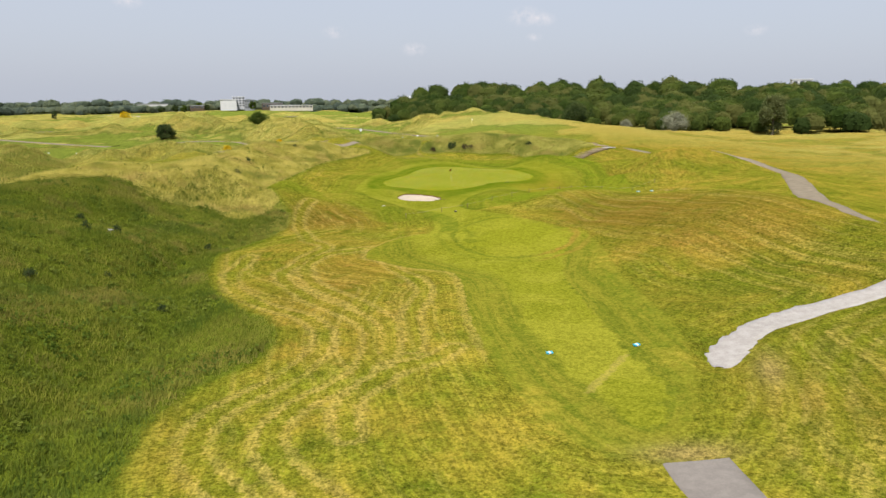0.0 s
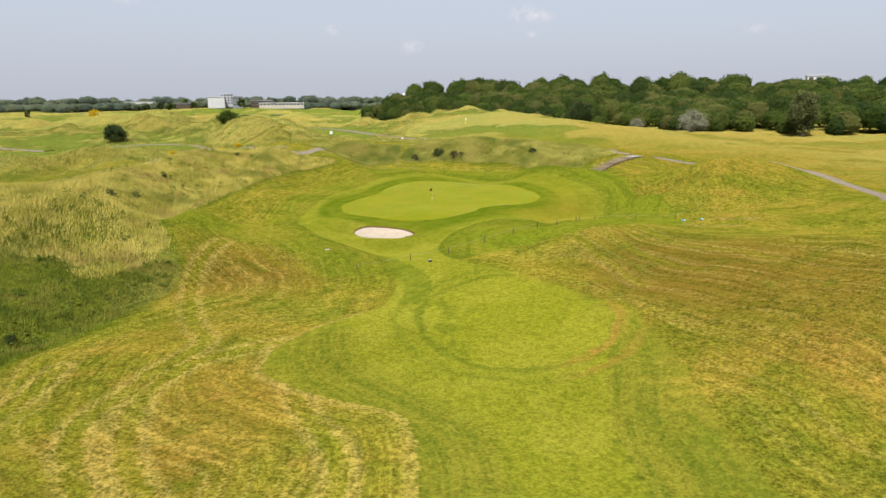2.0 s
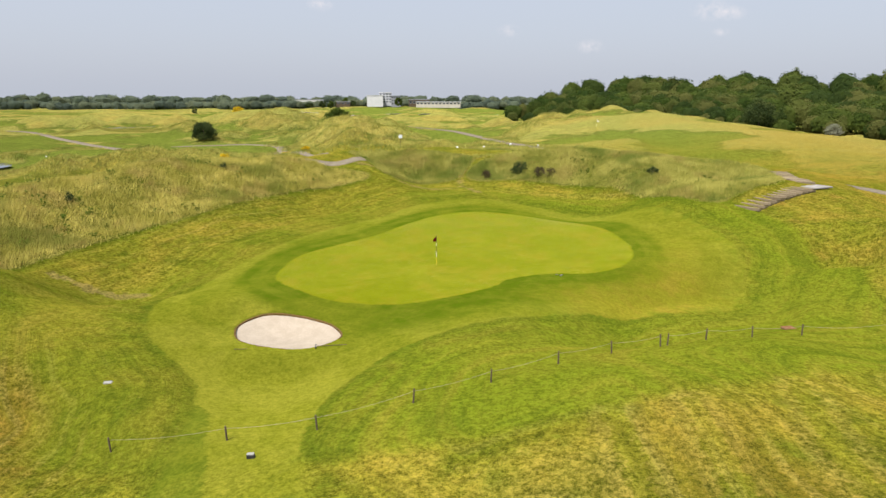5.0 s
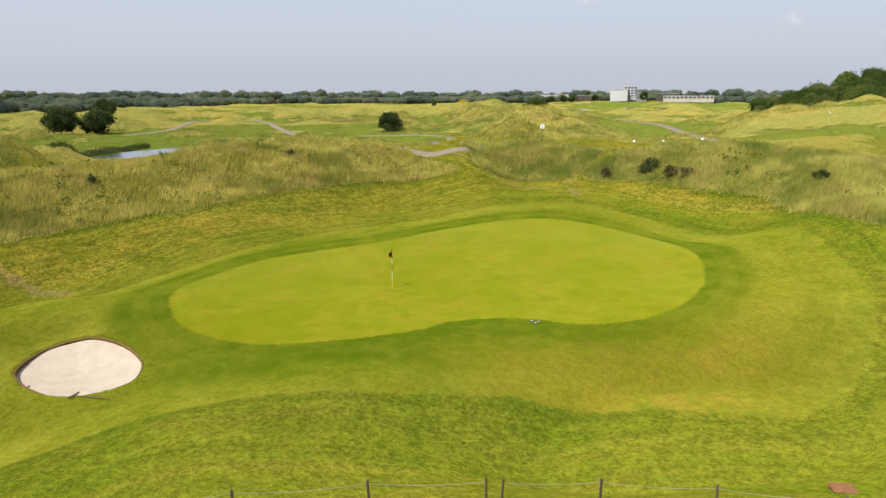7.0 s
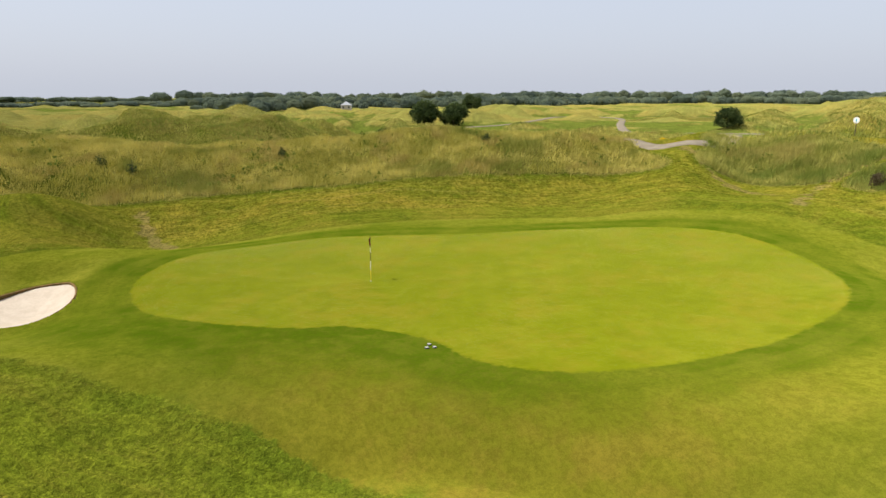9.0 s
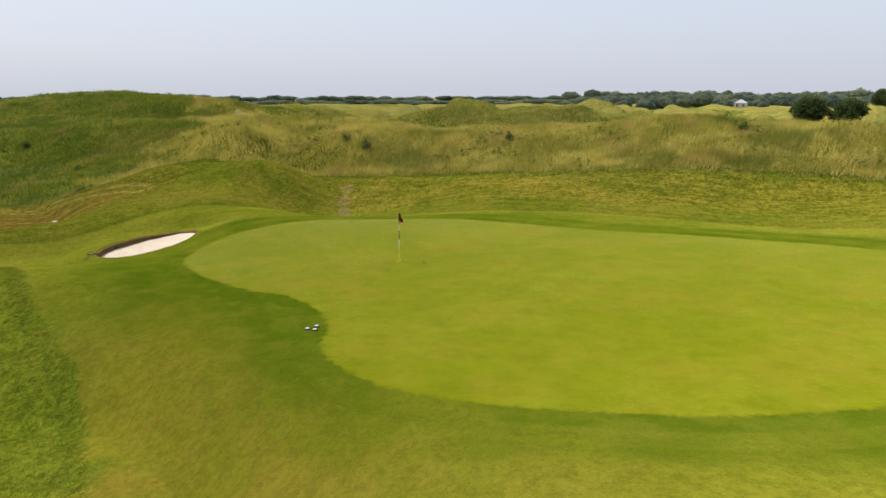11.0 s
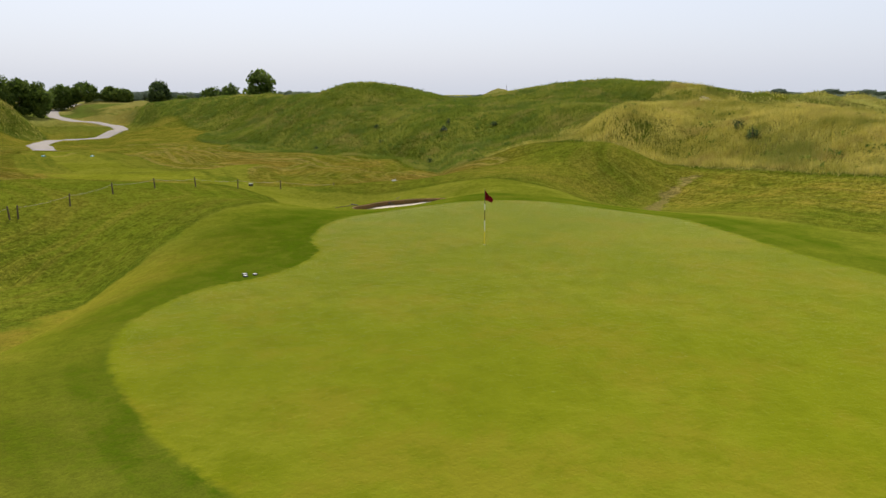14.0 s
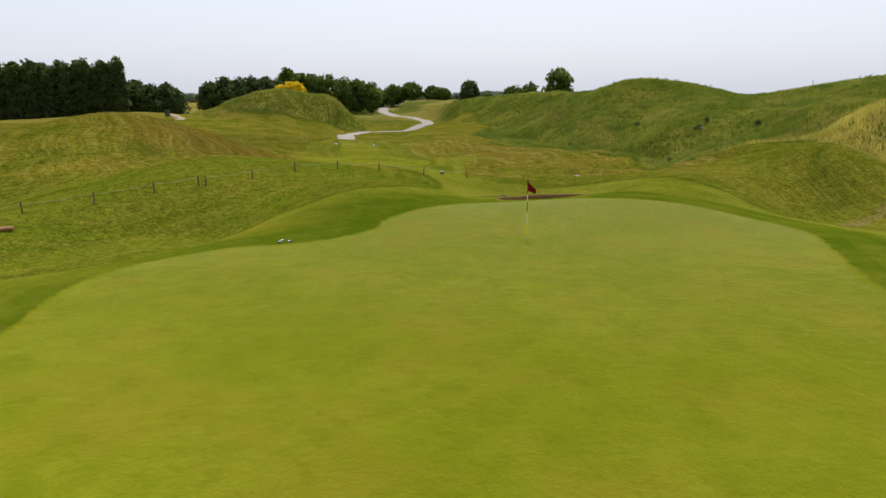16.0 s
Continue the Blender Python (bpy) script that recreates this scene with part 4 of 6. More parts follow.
d_fair = signed_distance(gx, gy, FAIR_EDGE)
d_long = np.minimum.reduce([signed_distance(gx, gy, edge, 20) for edge in (LONG_WEST, BANK_WEST, BANK_EAST, SOUTH_DUNE, SPUR_EDGE, WEST_KNOLL)])
field("d_green", signed_distance(gx, gy, GREEN_EDGE))
field("d_fair", d_fair)
field("d_long", d_long)
field("d_semi", signed_distance(gx, gy, SEMI_EDGE, 20))


field("trail", np.minimum.reduce([line_distance(gx, gy, line) for line in TRAILS]))
# the swaths follow the fairway, the foot of the dune, or run straight across the eastern slope
k = np.clip((gy + 20) / 6, 0, 1) * np.clip((4 - gx) / 6, 0, 1)
track = d_fair * (1 - k) + np.minimum(d_long, 30) * k
k = np.clip((gx - 8) / 5, 0, 1) * np.clip((-gy - 12) / 8, 0, 1) * np.clip((gy + 74) / 8, 0, 1)
track = track * (1 - k) + ((gx - 14) * 0.93 + (gy + 40) * 0.37) * k
field("track", track)
field("rut", np.minimum.reduce([line_distance(gx, gy, line, 4) for line in RUTS_WEST + RUTS_SOUTH + RUTS_EAST]))
field("seam", line_distance(gx, gy, np.array(TEE_SEAM), 4))
field("crescent", line_distance(gx, gy, CRESCENT))
field("strip", signed_distance(gx, gy, TEE_STRIP, 20))
field("pad", signed_distance(gx, gy, PAD_EDGE, 20))
lush = mound(gx, gy, 7.0, -4.6, 1.3, 4.6, 2.6, 38) + mound(gx, gy, 12.8, 0.4, 1.1, 3.4, 2.2, 30) + mound(gx, gy, 15, 6, 0.55, 2.2, 6, 0)
lush = lush + 0.22 * (0.6 + 0.4 * vnoise(gx / 2.6, gy / 2.6, 44)) * (mound(gx, gy, 21, -1, 1, 5, 9, 0) + mound(gx, gy, 12, -8, 1, 6, 4, 30)) + mound(gx, gy, -12.5, 3, 0.7, 1.6, 8, 0) + mound(gx, gy, 1, -12.5, 0.6, 3.5, 2.0, 20) + mound(gx, gy, 4.5, -8.6, 0.75, 5.5, 2.2, 35)
field("lush", np.clip(lush, 0, 1))
field("burnt", np.clip(mound(gx, gy, 12.3, -4.4, 0.9, 4.6, 2.2, 25) + mound(gx, gy, 16.5, -0.4, 0.85, 3.0, 4.5, -20) + mound(gx, gy, 17.5, 8, 0.35, 2.5, 7, 0), 0, 1))
field("hay", np.clip((gy + 42) / 12, 0, 1))
field("crest", mound(gx, gy, -160, 4, 2.5, 20, 16, 0) + far_dunes(gx, gy) / 2.2 + 0.6 * np.clip(gx / 40, 0, 1))
dry = (mound(gx, gy, 22, -48, 0.9, 9, 20, 20) + mound(gx, gy, -9, -64, 0.7, 9, 24, 0) + mound(gx, gy, -14, -29, 0.8, 7, 6, 0)
       + mound(gx, gy, -22, 6, 0.3, 5, 12, 0) + mound(gx, gy, 13, -6.5, 0.15, 5, 3.5, 35) + mound(gx, gy, 18, 0, 0.2, 4, 10, 0) + mound(gx, gy, 9, -10.5, 0.15, 5, 2.5, 30) + mound(gx, gy, 36, 0, 0.3, 20, 30, 0) + mound(gx, gy, 20, -85, 0.5, 9, 14, 0)
       + mound(gx, gy, 24, 24, 0.35, 10, 10, 0) + mound(gx, gy, -18, -46, 0.6, 6, 12, 0) + mound(gx, gy, 60, 40, 0.7, 40, 40, 0))
field("brown", np.clip(mound(gx, gy, 17.5, -35, 1.25, 6.0, 10, 10) + mound(gx, gy, -15, -28.5, 1.0, 6, 5, 0) + mound(gx, gy, 26, -48, 0.65, 10, 12, 20) + mound(gx, gy, -11, -58, 0.4, 5, 12, 0) + mound(gx, gy, 17, -83, 0.5, 5, 6, 0), 0, 1))
field("dry", np.clip(dry, 0, 1.2))
far_r = np.hypot((gx + 5) / 1.0, (gy + 30) / 1.3)
field("far", np.clip((far_r - 70) / 40, 0, 1))
field("bare", np.clip(mound(gx, gy, -55, -70, 0.9, 4, 6, 30) + mound(gx, gy, 9, -86.2, 0.8, 2.0, 0.8, 0) + mound(gx, gy, 15.5, -79, 0.7, 0.7, 2.2, -20), 0, 1))
ground = tagged(new("ground", ground_mesh), "mown golf turf with dry straw-coloured rough and dunes", "ground", kind="structure")


# ---------------------------------------------------------------- paths, sand and water
def ribbon(name, points, width, material, label, lift=0.05, ragged=0.0, seed=0, steps=8, taper=0):
    line = spline(points, steps, closed=False)
    tangent = np.gradient(line, axis=0)
    tangent /= np.linalg.norm(tangent, axis=1)[:, None]
    side = np.stack([-tangent[:, 1], tangent[:, 0]], 1)
    across = np.array([-1.0, -0.93, -0.5, 0.0, 0.5, 0.93, 1.0])
    drop = np.array([-0.12, 0.0, 0.012, 0.02, 0.012, 0.0, -0.12])
    n, m = len(line), len(across)
    rag = np.stack([vnoise(np.arange(n) * 1.3 + seed, np.full(n, 0.5), 11), vnoise(np.arange(n) * 1.3 + seed, np.full(n, 7.5), 12)], 1) * ragged
    w = width / 2 * np.abs(across)[None, :] + np.where(across[None, :] < 0, rag[:, :1], rag[:, 1:]) * np.abs(across)[None, :]
    if taper:
        w = w * np.clip((np.arange(n) + 0.8) / taper, 0.1, 1)[:, None] ** 0.6
    p = line[:, None, :] + side[:, None, :] * (np.sign(across)[None, :] * w)[:, :, None]
    z = land(p[..., 0].ravel(), p[..., 1].ravel()).reshape(n, m) + lift + drop[None, :]
    v = np.concatenate([p, z[..., None]], -1).reshape(-1, 3)
    idx = np.arange(n * m).reshape(n, m)
    f = np.stack([idx[:-1, :-1], idx[:-1, 1:], idx[1:, 1:], idx[1:, :-1]], -1).reshape(-1, 4)
    return tagged(new(name, mesh_from(name, v, f[:, ::-1], material)), label, "path", kind="structure")


ribbon("path_1", [p[:2] for p in BACK_PATH], 2.9, ASPHALT, "grey asphalt buggy path winding through mown grass", 0.06)
ribbon("path_2", [(13.6, -77.4), (14.8, -75.4), (17.2, -72.8), (20.5, -70.4), (25, -68.2), (31, -66.6), (38, -66), (46, -67)],
       2.0, PALE_GRAVEL, "pale crushed-stone path with ragged edges", 0.06, 0.22, 3, taper=7)
ribbon("path_3", [(45, 13), (50, 9.5), (53.6, 4), (53, -4), (49.5, -11.5), (44, -26), (40, -38), (37.5, -50), (36.5, -62), (38, -76)], 3.0, GRAVEL, "grey gravel buggy path through dry rough", 0.08, 0.1, 5)
ribbon("path_4", [(36, 31.5), (40, 33), (46, 33.6), (52, 33.2)], 1.6, GRAVEL, "short gravel footpath beside timber steps", 0.07, 0.15, 7)
ribbon("path_5", [(-57, -34), (-61, -22), (-63, -10), (-59.5, 1), (-54, 9), (-49, 16), (-47, 24), (-48.5, 34), (-53, 48), (-55, 62), (-54, 73), (-58, 92), (-68, 107), (-78, 110), (-84, 104), (-100.8, 94.4)],
       2.4, GRAVEL, "gravel buggy path between grassy dunes", 0.10, 0.15, 9)
ribbon("path_10", [(-52, 73), (-48.5, 67.5), (-36, 57), (-23, 45.5), (-19.6, 39.5), (-21.5, 35.6), (-26, 34.9)], 1.7, GRAVEL, "narrow gravel footpath over the dune crest", 0.10, 0.18, 11)
ribbon("path_6", [(-94, 86), (-101, 94.4), (-114.5, 103.2), (-142, 123.3), (-196, 163), (-219.5, 153), (-190, 124), (-162, 98), (-146, 74)],
       2.4, GRAVEL, "gravel buggy path round a fairway", 0.14, 0.1, 13)
ribbon("path_7", [(12, 66), (4.3, 78.3), (-4.5, 92.9), (-15.5, 113.2), (-34.3, 154.3), (-58, 196), (-82, 239), (-109, 287), (-140, 330), (-162, 367)],
       2.4, GRAVEL, "gravel buggy path climbing towards the clubhouse", 0.16, 0.1, 17)
ribbon("path_8", [(-70, 455), (-130, 470), (-190, 462), (-230, 475), (-262, 500), (-300, 505)], 2.6, PALE_GRAVEL, "pale curving path below the clubhouse", 0.4, 0.1, 21)
ribbon("path_9", [(42, -113), (40.5, -110), (38.6, -106), (39.4, -103)], 1.3, GRAVEL, "gravel path beside the next tee", 0.08, 0.1, 23)


def bunker():
    centre = SAND_EDGE.mean(0)
    rings = [1.015, 0.95, 0.88, 0.75, 0.55, 0.3, 0.1]
    rim = land(SAND_EDGE[:, 0], SAND_EDGE[:, 1], cut=False)
    north = (SAND_EDGE - centre) @ np.array([-0.25, 0.97]) / 2.6
    edge_z = rim - 0.10 - 0.19 * np.clip(0.35 - north, 0, 1)
    level = -1.14
    verts, n = [], len(SAND_EDGE)
    for r in rings:
        p = centre + (SAND_EDGE - centre) * r
        k = np.clip((1.0 - r) / 0.75, 0, 1) ** 0.85
        z = edge_z * (1 - k) + level * k + 0.02 * vnoise(p[:, 0] * 2, p[:, 1] * 2, 31)
        verts.append(np.column_stack([p, z]))
    verts = np.concatenate(verts + [np.array([[centre[0], centre[1], level]])])
    faces = []
    for i in range(len(rings) - 1):
        for j in range(n):
            a, b = i * n + j, i * n + (j + 1) % n
            faces.append((b, a, a + n, b + n))
    last = (len(rings) - 1) * n
    me = bpy.data.meshes.new("bunker")
    me.from_pydata(verts.tolist(), [], faces + [(last + (j + 1) % n, last + j, len(verts) - 1) for j in range(n)])
    me.materials.append(SAND)
    for p in me.polygons:
        p.use_smooth = True
    ob = tagged(new("bunker", me), "oval bunker of pale raked sand with a turf lip", "bunker", kind="structure")
    # turf lip that overhangs the sand on the side of the green
    edge = []
    for j, (q, z) in enumerate(zip(SAND_EDGE, rim)):
        outward = (q - centre) / np.linalg.norm(q - centre)
        low = edge_z[j] - 0.06
        for off, h in ((0.03, z - 0.05), (-0.01, z - 0.02), (-0.07, z - 0.05), (-0.05, low)):
            edge.append((q[0] + outward[0] * off, q[1] + outward[1] * off, h + 0.012 * float(vnoise(j * 0.9, off * 9, 5))))
    f = [(4 * ((j + 1) % n) + k, 4 * j + k, 4 * j + k + 1, 4 * ((j + 1) % n) + k + 1) for j in range(n) for k in range(3)]
    me = bpy.data.meshes.new("turf_lip")
    me.from_pydata(edge, [], f)
    me.materials.append(plain("turf_edge", (0.075, 0.060, 0.020), (0.15, 0.085, 0.030), 6.0, 0.95, 0.1, 0.4))
    lip = new("turf_lip", me)
    lip.parent = ob


bunker()


def pond(name, cx, cy, a, b, turn, z, label):
    n = 48
    t = np.linspace(0, 2 * np.pi, n, endpoint=False)
    wob = 1 + 0.12 * np.sin(2 * t + 1) + 0.07 * np.sin(5 * t)
    c, s = math.cos(radians(turn)), math.sin(radians(turn))
    x, y = a * wob * np.cos(t), b * wob * np.sin(t)
    v = [(cx + p * c - q * s, cy + p * s + q * c, z) for p, q in zip(x, y)] + [(cx, cy, z)]
    me = bpy.data.meshes.new(name)
    me.from_pydata(v, [], [(i, (i + 1) % n, n) for i in range(n)])
    me.materials.append(WATER)
    return tagged(new(name, me), label, "pond", kind="structure")


pond("water_1", *PONDS[0], "still blue-grey pond with reeds along its bank")
pond("water_2", *PONDS[1], "small pale pond beside a far fairway")


# ---------------------------------------------------------------- grass
def toned(name, v, f, material, label, tone):
    me = mesh_from(name, v.reshape(-1, 3), f, material, smooth=False)
    me.attributes.new("tone", "FLOAT", "POINT").data.foreach_set("value", np.repeat(tone, v.shape[1]).astype(np.float32))
    return tagged(new(name, me), label, "grass", kind="stuff")


def blades(name, count, edges, height, material, label, per=9, width=0.03, spread=0.22, seed=0, lean=0.35, keep=None, base=0.0, simple=False):
    rng = np.random.default_rng(seed)
    lo, hi = np.min([e.min(0) for e in edges], 0), np.max([e.max(0) for e in edges], 0)
    xy = rng.uniform(lo, hi, (int(count * 4), 2))
    if keep is not None:
        xy = xy[keep(xy[:, 0], xy[:, 1])]
    d = np.minimum.reduce([signed_distance(xy[:, 0], xy[:, 1], e, 8) for e in edges])
    inside = d < -0.15
    xy, d = xy[inside][:count], d[inside][:count]
    tall = height * (0.8 + 0.2 * np.clip(-d / 1.5, 0, 1)) * (0.75 + 0.35 * vnoise(xy[:, 0] / 2.3, xy[:, 1] / 2.3, 41 + seed)) * rng.uniform(0.75, 1.2, len(xy))
    n = len(xy) * per
    root = np.repeat(xy, per, 0) + rng.normal(0, spread, (n, 2))
    h = np.repeat(tall, per) * rng.uniform(0.6, 1.15, n)
    z = land(root[:, 0], root[:, 1]) - 0.03 + base
    turn = rng.uniform(0, 2 * np.pi, n)
    side = np.stack([np.cos(turn), np.sin(turn)], 1) * (width / 2 * rng.uniform(0.6, 1.5, n))[:, None]
    bend = rng.normal(0, lean, (n, 2)) + np.array([0.18, 0.12])
    mid = root + bend * (h * 0.25)[:, None]
    tip = root + bend * (h * 0.85)[:, None]
    v = np.empty((n, 5, 3))
    v[:, 0, :2], v[:, 1, :2], v[:, 2, :2], v[:, 3, :2], v[:, 4, :2] = root - side, root + side, mid - side * 0.8, mid + side * 0.8, tip
    v[:, 0, 2], v[:, 1, 2], v[:, 2, 2], v[:, 3, 2], v[:, 4, 2] = z, z, z + h * 0.55, z + h * 0.55, z + h
    tone = np.repeat(rng.uniform(0, 1, len(xy)), per)
    if simple:
        return toned(name, v[:, [0, 1, 4]], np.arange(n * 3).reshape(-1, 3), material, label, tone)
    i = np.arange(n)[:, None] * 5
    f = np.concatenate([i + [0, 1, 3], i + [0, 3, 2], i + [2, 3, 4]])
    return toned(name, v, f, material, label, tone)


def hay_line(x):
    """Where the straw-coloured grass of the dune gives way to the green hillside."""
    return np.interp(x, [-62, -55, -41, -31, -24], [-44, -39.5, -33, -34, -32])


blades("dune_grass", 52000, [LONG_WEST], 0.66, HAY, "tall straw-coloured dune grass gone to seed", 9, 0.042, 0.2, 1, simple=True,
       keep=lambda x, y: (y > hay_line(x) + 2 + 4 * vnoise(x / 5, y / 5, 2)) & (x > -62) & (y < 42))
blades("meadow_grass", 46000, [LONG_WEST], 0.44, HILL_GRASS, "rank green meadow grass on the hillside", 8, 0.055, 0.22, 2, simple=True,
       keep=lambda x, y: (y < hay_line(x) + 5 + 6 * vnoise(x / 4, y / 4, 2)) & (x > -68))
blades("bank_grass", 15000, [BANK_WEST, BANK_EAST], 0.70, BANK_GRASS, "long seeding green grass on a steep bank", 9, 0.045, 0.22, 3, simple=True)
blades("spur_grass", 6000, [SPUR_EDGE], 0.45, HILL_GRASS, "rank grass on a spur of the hill", 6, 0.11, 0.35, 8, simple=True)
blades("south_straw", 600, [SOUTH_DUNE], 0.6, HAY, "straw-coloured grass over a rounded dune", 8, 0.08, 0.3, 9, simple=True)
blades("south_grass", 3000, [SOUTH_DUNE], 0.5, HILL_GRASS, "long grass over a rounded dune", 8, 0.08, 0.3, 4, simple=True)
MID_DUNES = np.array([(-175, 44), (62, 46), (62, 200), (-175, 200)], float)
blades("far_dune_grass", 19000, [MID_DUNES], 0.65, BANK_GRASS, "rough yellow-green grass on the farther dunes", 6, 0.13, 0.5, 6, simple=True,
       keep=lambda x, y: (far_dunes(x, y) > 0.15) & (x < 6) & (np.hypot(x + 140, y - 130) > 34) & (np.hypot(x - 14, y - 116) > 24))
WEST_DUNES = np.array([(-170, -60), (-62, -60), (-62, 44), (-170, 44)], float)
blades("west_dune_grass", 7000, [WEST_DUNES], 0.45, BANK_GRASS, "yellow-green grass on dunes behind the ridge", 6, 0.11, 0.45, 7, simple=True, keep=lambda x, y: (far_dunes(x, y) > -0.4) & (line_distance(x, y, VALLEY, 24) > 9))
SHORE = spline([(-103, 38), (-112, 45), (-118, 55), (-123, 66), (-127, 66), (-123, 54), (-116, 42), (-104, 35)], 3)
blades("knoll_grass", 9000, [WEST_KNOLL], 0.5, BANK_GRASS, "yellow-green grass over a rounded dune", 7, 0.075, 0.35, 17, simple=True)
blades("reeds", 900, [SHORE], 1.3, REED, "green reeds standing along the pond bank", 8, 0.09, 0.4, 5)


# ---------------------------------------------------------------- trees
def leaf_cloud(rng, centres, radii, per, size, squash=0.8, stray=0.55):
    n = len(centres) * per
    c, r = np.repeat(centres, per, 0), np.repeat(radii, per)
    d = rng.normal(size=(n, 3))
    d /= np.linalg.norm(d, axis=1)[:, None]
    p = c + d * (r * rng.uniform(0.45, 1.08, n))[:, None] * np.array([1, 1, squash])
    normal = d + rng.normal(0, stray, (n, 3))
    normal /= np.linalg.norm(normal, axis=1)[:, None]
    a = np.cross(normal, rng.normal(size=(n, 3)))
    a /= np.linalg.norm(a, axis=1)[:, None] + 1e-9
    b = np.cross(normal, a)
    s = (size * rng.uniform(0.5, 1.3, n))[:, None]
    v = np.stack([p - a * s * 0.5, p + b * s * 0.40, p + a * s * 0.5, p - b * s * 0.40], 1)
    return v.reshape(-1, 3), np.arange(n * 4).reshape(-1, 4)


def clumps_of_weed(name, count, edges, material, label, size, seed, keep=None):
    """Many low leafy clumps as one mesh."""
    rng = np.random.default_rng(seed)
    lo, hi = np.min([e.min(0) for e in edges], 0), np.max([e.max(0) for e in edges], 0)
    xy = rng.uniform(lo, hi, (count * 6, 2))
    if keep is not None:
        xy = xy[keep(xy[:, 0], xy[:, 1])]
    xy = xy[np.minimum.reduce([signed_distance(xy[:, 0], xy[:, 1], e, 8) for e in edges]) < -0.5]
    xy = xy[vnoise(xy[:, 0] / 4, xy[:, 1] / 4, seed) + 0.5 * vnoise(xy[:, 0] / 1.6, xy[:, 1] / 1.6, seed + 1) > 0.0][:count]
    r = size * rng.uniform(0.5, 1.3, len(xy))
    c = np.column_stack([xy, land(xy[:, 0], xy[:, 1]) + r * 0.55])
    v, f = leaf_cloud(rng, c, r, 16, size * 0.55, 0.8)
    return tagged(new(name, mesh_from(name, v, f, material, smooth=False)), label, "weeds", kind="stuff")


WEED = leafy("weed_leaves", (0.065, 0.110, 0.014), (0.120, 0.170, 0.024), (0.190, 0.220, 0.036), 0.15)
clumps_of_weed("hill_weeds", 3600, [LONG_WEST, SPUR_EDGE], WEED, "leafy green weeds through the meadow grass", 0.34, 81, lambda x, y: y < hay_line(x) + 3)
clumps_of_weed("dune_weeds", 900, [LONG_WEST, BANK_WEST, BANK_EAST], WEED, "leafy green weeds among the straw-coloured grass", 0.42, 83, lambda x, y: (y > hay_line(x)) & (x > -56))


def crown_points(rng, count, width, height, z0, shape):
    u = rng.normal(size=(count, 3))
    u /= np.linalg.norm(u, axis=1)[:, None]
    u *= rng.uniform(0.45, 1.0, (count, 1)) ** 0.6
    k = (u[:, 2] + 1) / 2
    if shape == "spire":
        squeeze = np.clip(1.15 - 0.6 * k, 0.25, 1)
    elif shape == "bush":
        squeeze = np.clip(1.1 - 0.45 * k, 0.3, 1)
    else:
        squeeze = np.ones(count)
    return np.column_stack([u[:, 0] * width / 2 * squeeze, u[:, 1] * width / 2 * squeeze, z0 + k * height])


def tree(name, x, y, height, width, leaf, label, category="tree", seed=0, shape="round", clear=0.16, clumps=46, per=85, size=None, group="", sink=0.1):
    rng = np.random.default_rng(seed)
    ob = thing(name, label, category, (x, y, land_at(x, y) - sink), group=group)
    z0 = height * clear
    centres = crown_points(rng, clumps, width * 0.82, (height - z0) * 0.86, z0 + height * 0.04, shape)
    radii = rng.uniform(0.13, 0.24, clumps) * min(width, height) + 0.12
    bm = bmesh.new()
    r = 0.028 * height + 0.03
    knots = [Vector((0, 0, -0.2)), Vector((0.02 * height, 0, height * 0.2)), Vector((-0.01 * height, 0.02 * height, height * 0.45)), Vector((0.01 * height, 0, height * 0.75))]
    for i in range(3):
        tube(bm, knots[i], knots[i + 1], r * (1 - 0.28 * i), r * (0.72 - 0.25 * i), 8)
    for i in range(min(9, clumps)):
        c = Vector(centres[i * clumps // 9])
        start = knots[1].lerp(knots[3], min(max((c.z / height - 0.2) * 0.8, 0), 0.9))
        tube(bm, start, start.lerp(c, 0.9), r * 0.32, r * 0.08, 6)
    part("trunk", bm, BARK, ob, "brown bark" if shape != "bush" else "")
    v, f = leaf_cloud(rng, centres, radii, per, size or max(0.18, width * 0.055))
    crown = new("crown", mesh_from("crown", v, f, leaf, smooth=False))
    crown.parent = ob
    return ob


tree("oak_tree", -72, 158, 6.6, 7.6, OAK, "small dark green oak with an uneven crown", seed=1, clear=0.2)
tree("thorn_bush", -90.3, 113, 4.8, 7.4, DARK_LEAF, "broad dark green thorn bush on open turf", "bush", 2, "bush", 0.02)
tree("oak_tree", -176, 74, 7.7, 10.4, DARK_LEAF, "round-headed dark oak beside a pond", seed=3, clear=0.08, clumps=60)
tree("oak_tree", -173.5, 83, 7.5, 10.2, DARK_LEAF, "round-headed dark oak near its twin", seed=4, clear=0.08, clumps=60)
tree("oak_tree", -207, 106, 6.5, 8.0, DARK_LEAF, "smaller dark oak behind two others", seed=5, clear=0.08)
tree("cypress_tree", -303, 437, 8.5, 4.5, DARK_LEAF, "lone narrow dark tree on a far fairway", seed=6, shape="round", clear=0.04)
for i, (x, y, w, h) in enumerate([(-256, 652, 8, 7), (-263, 650, 9, 9), (-271, 648, 8, 7), (-279, 646, 9, 8), (-287, 645, 8, 7), (-207, 655, 8, 9), (-300, 640, 9, 6)]):
    tree("lime_tree", x, y, h, w, OAK if i % 2 else DARK_LEAF, "dark green tree beside the clubhouse", "tree", 140 + i, "round", 0.03, 30, 40, 1.0, "trees beside the clubhouse")
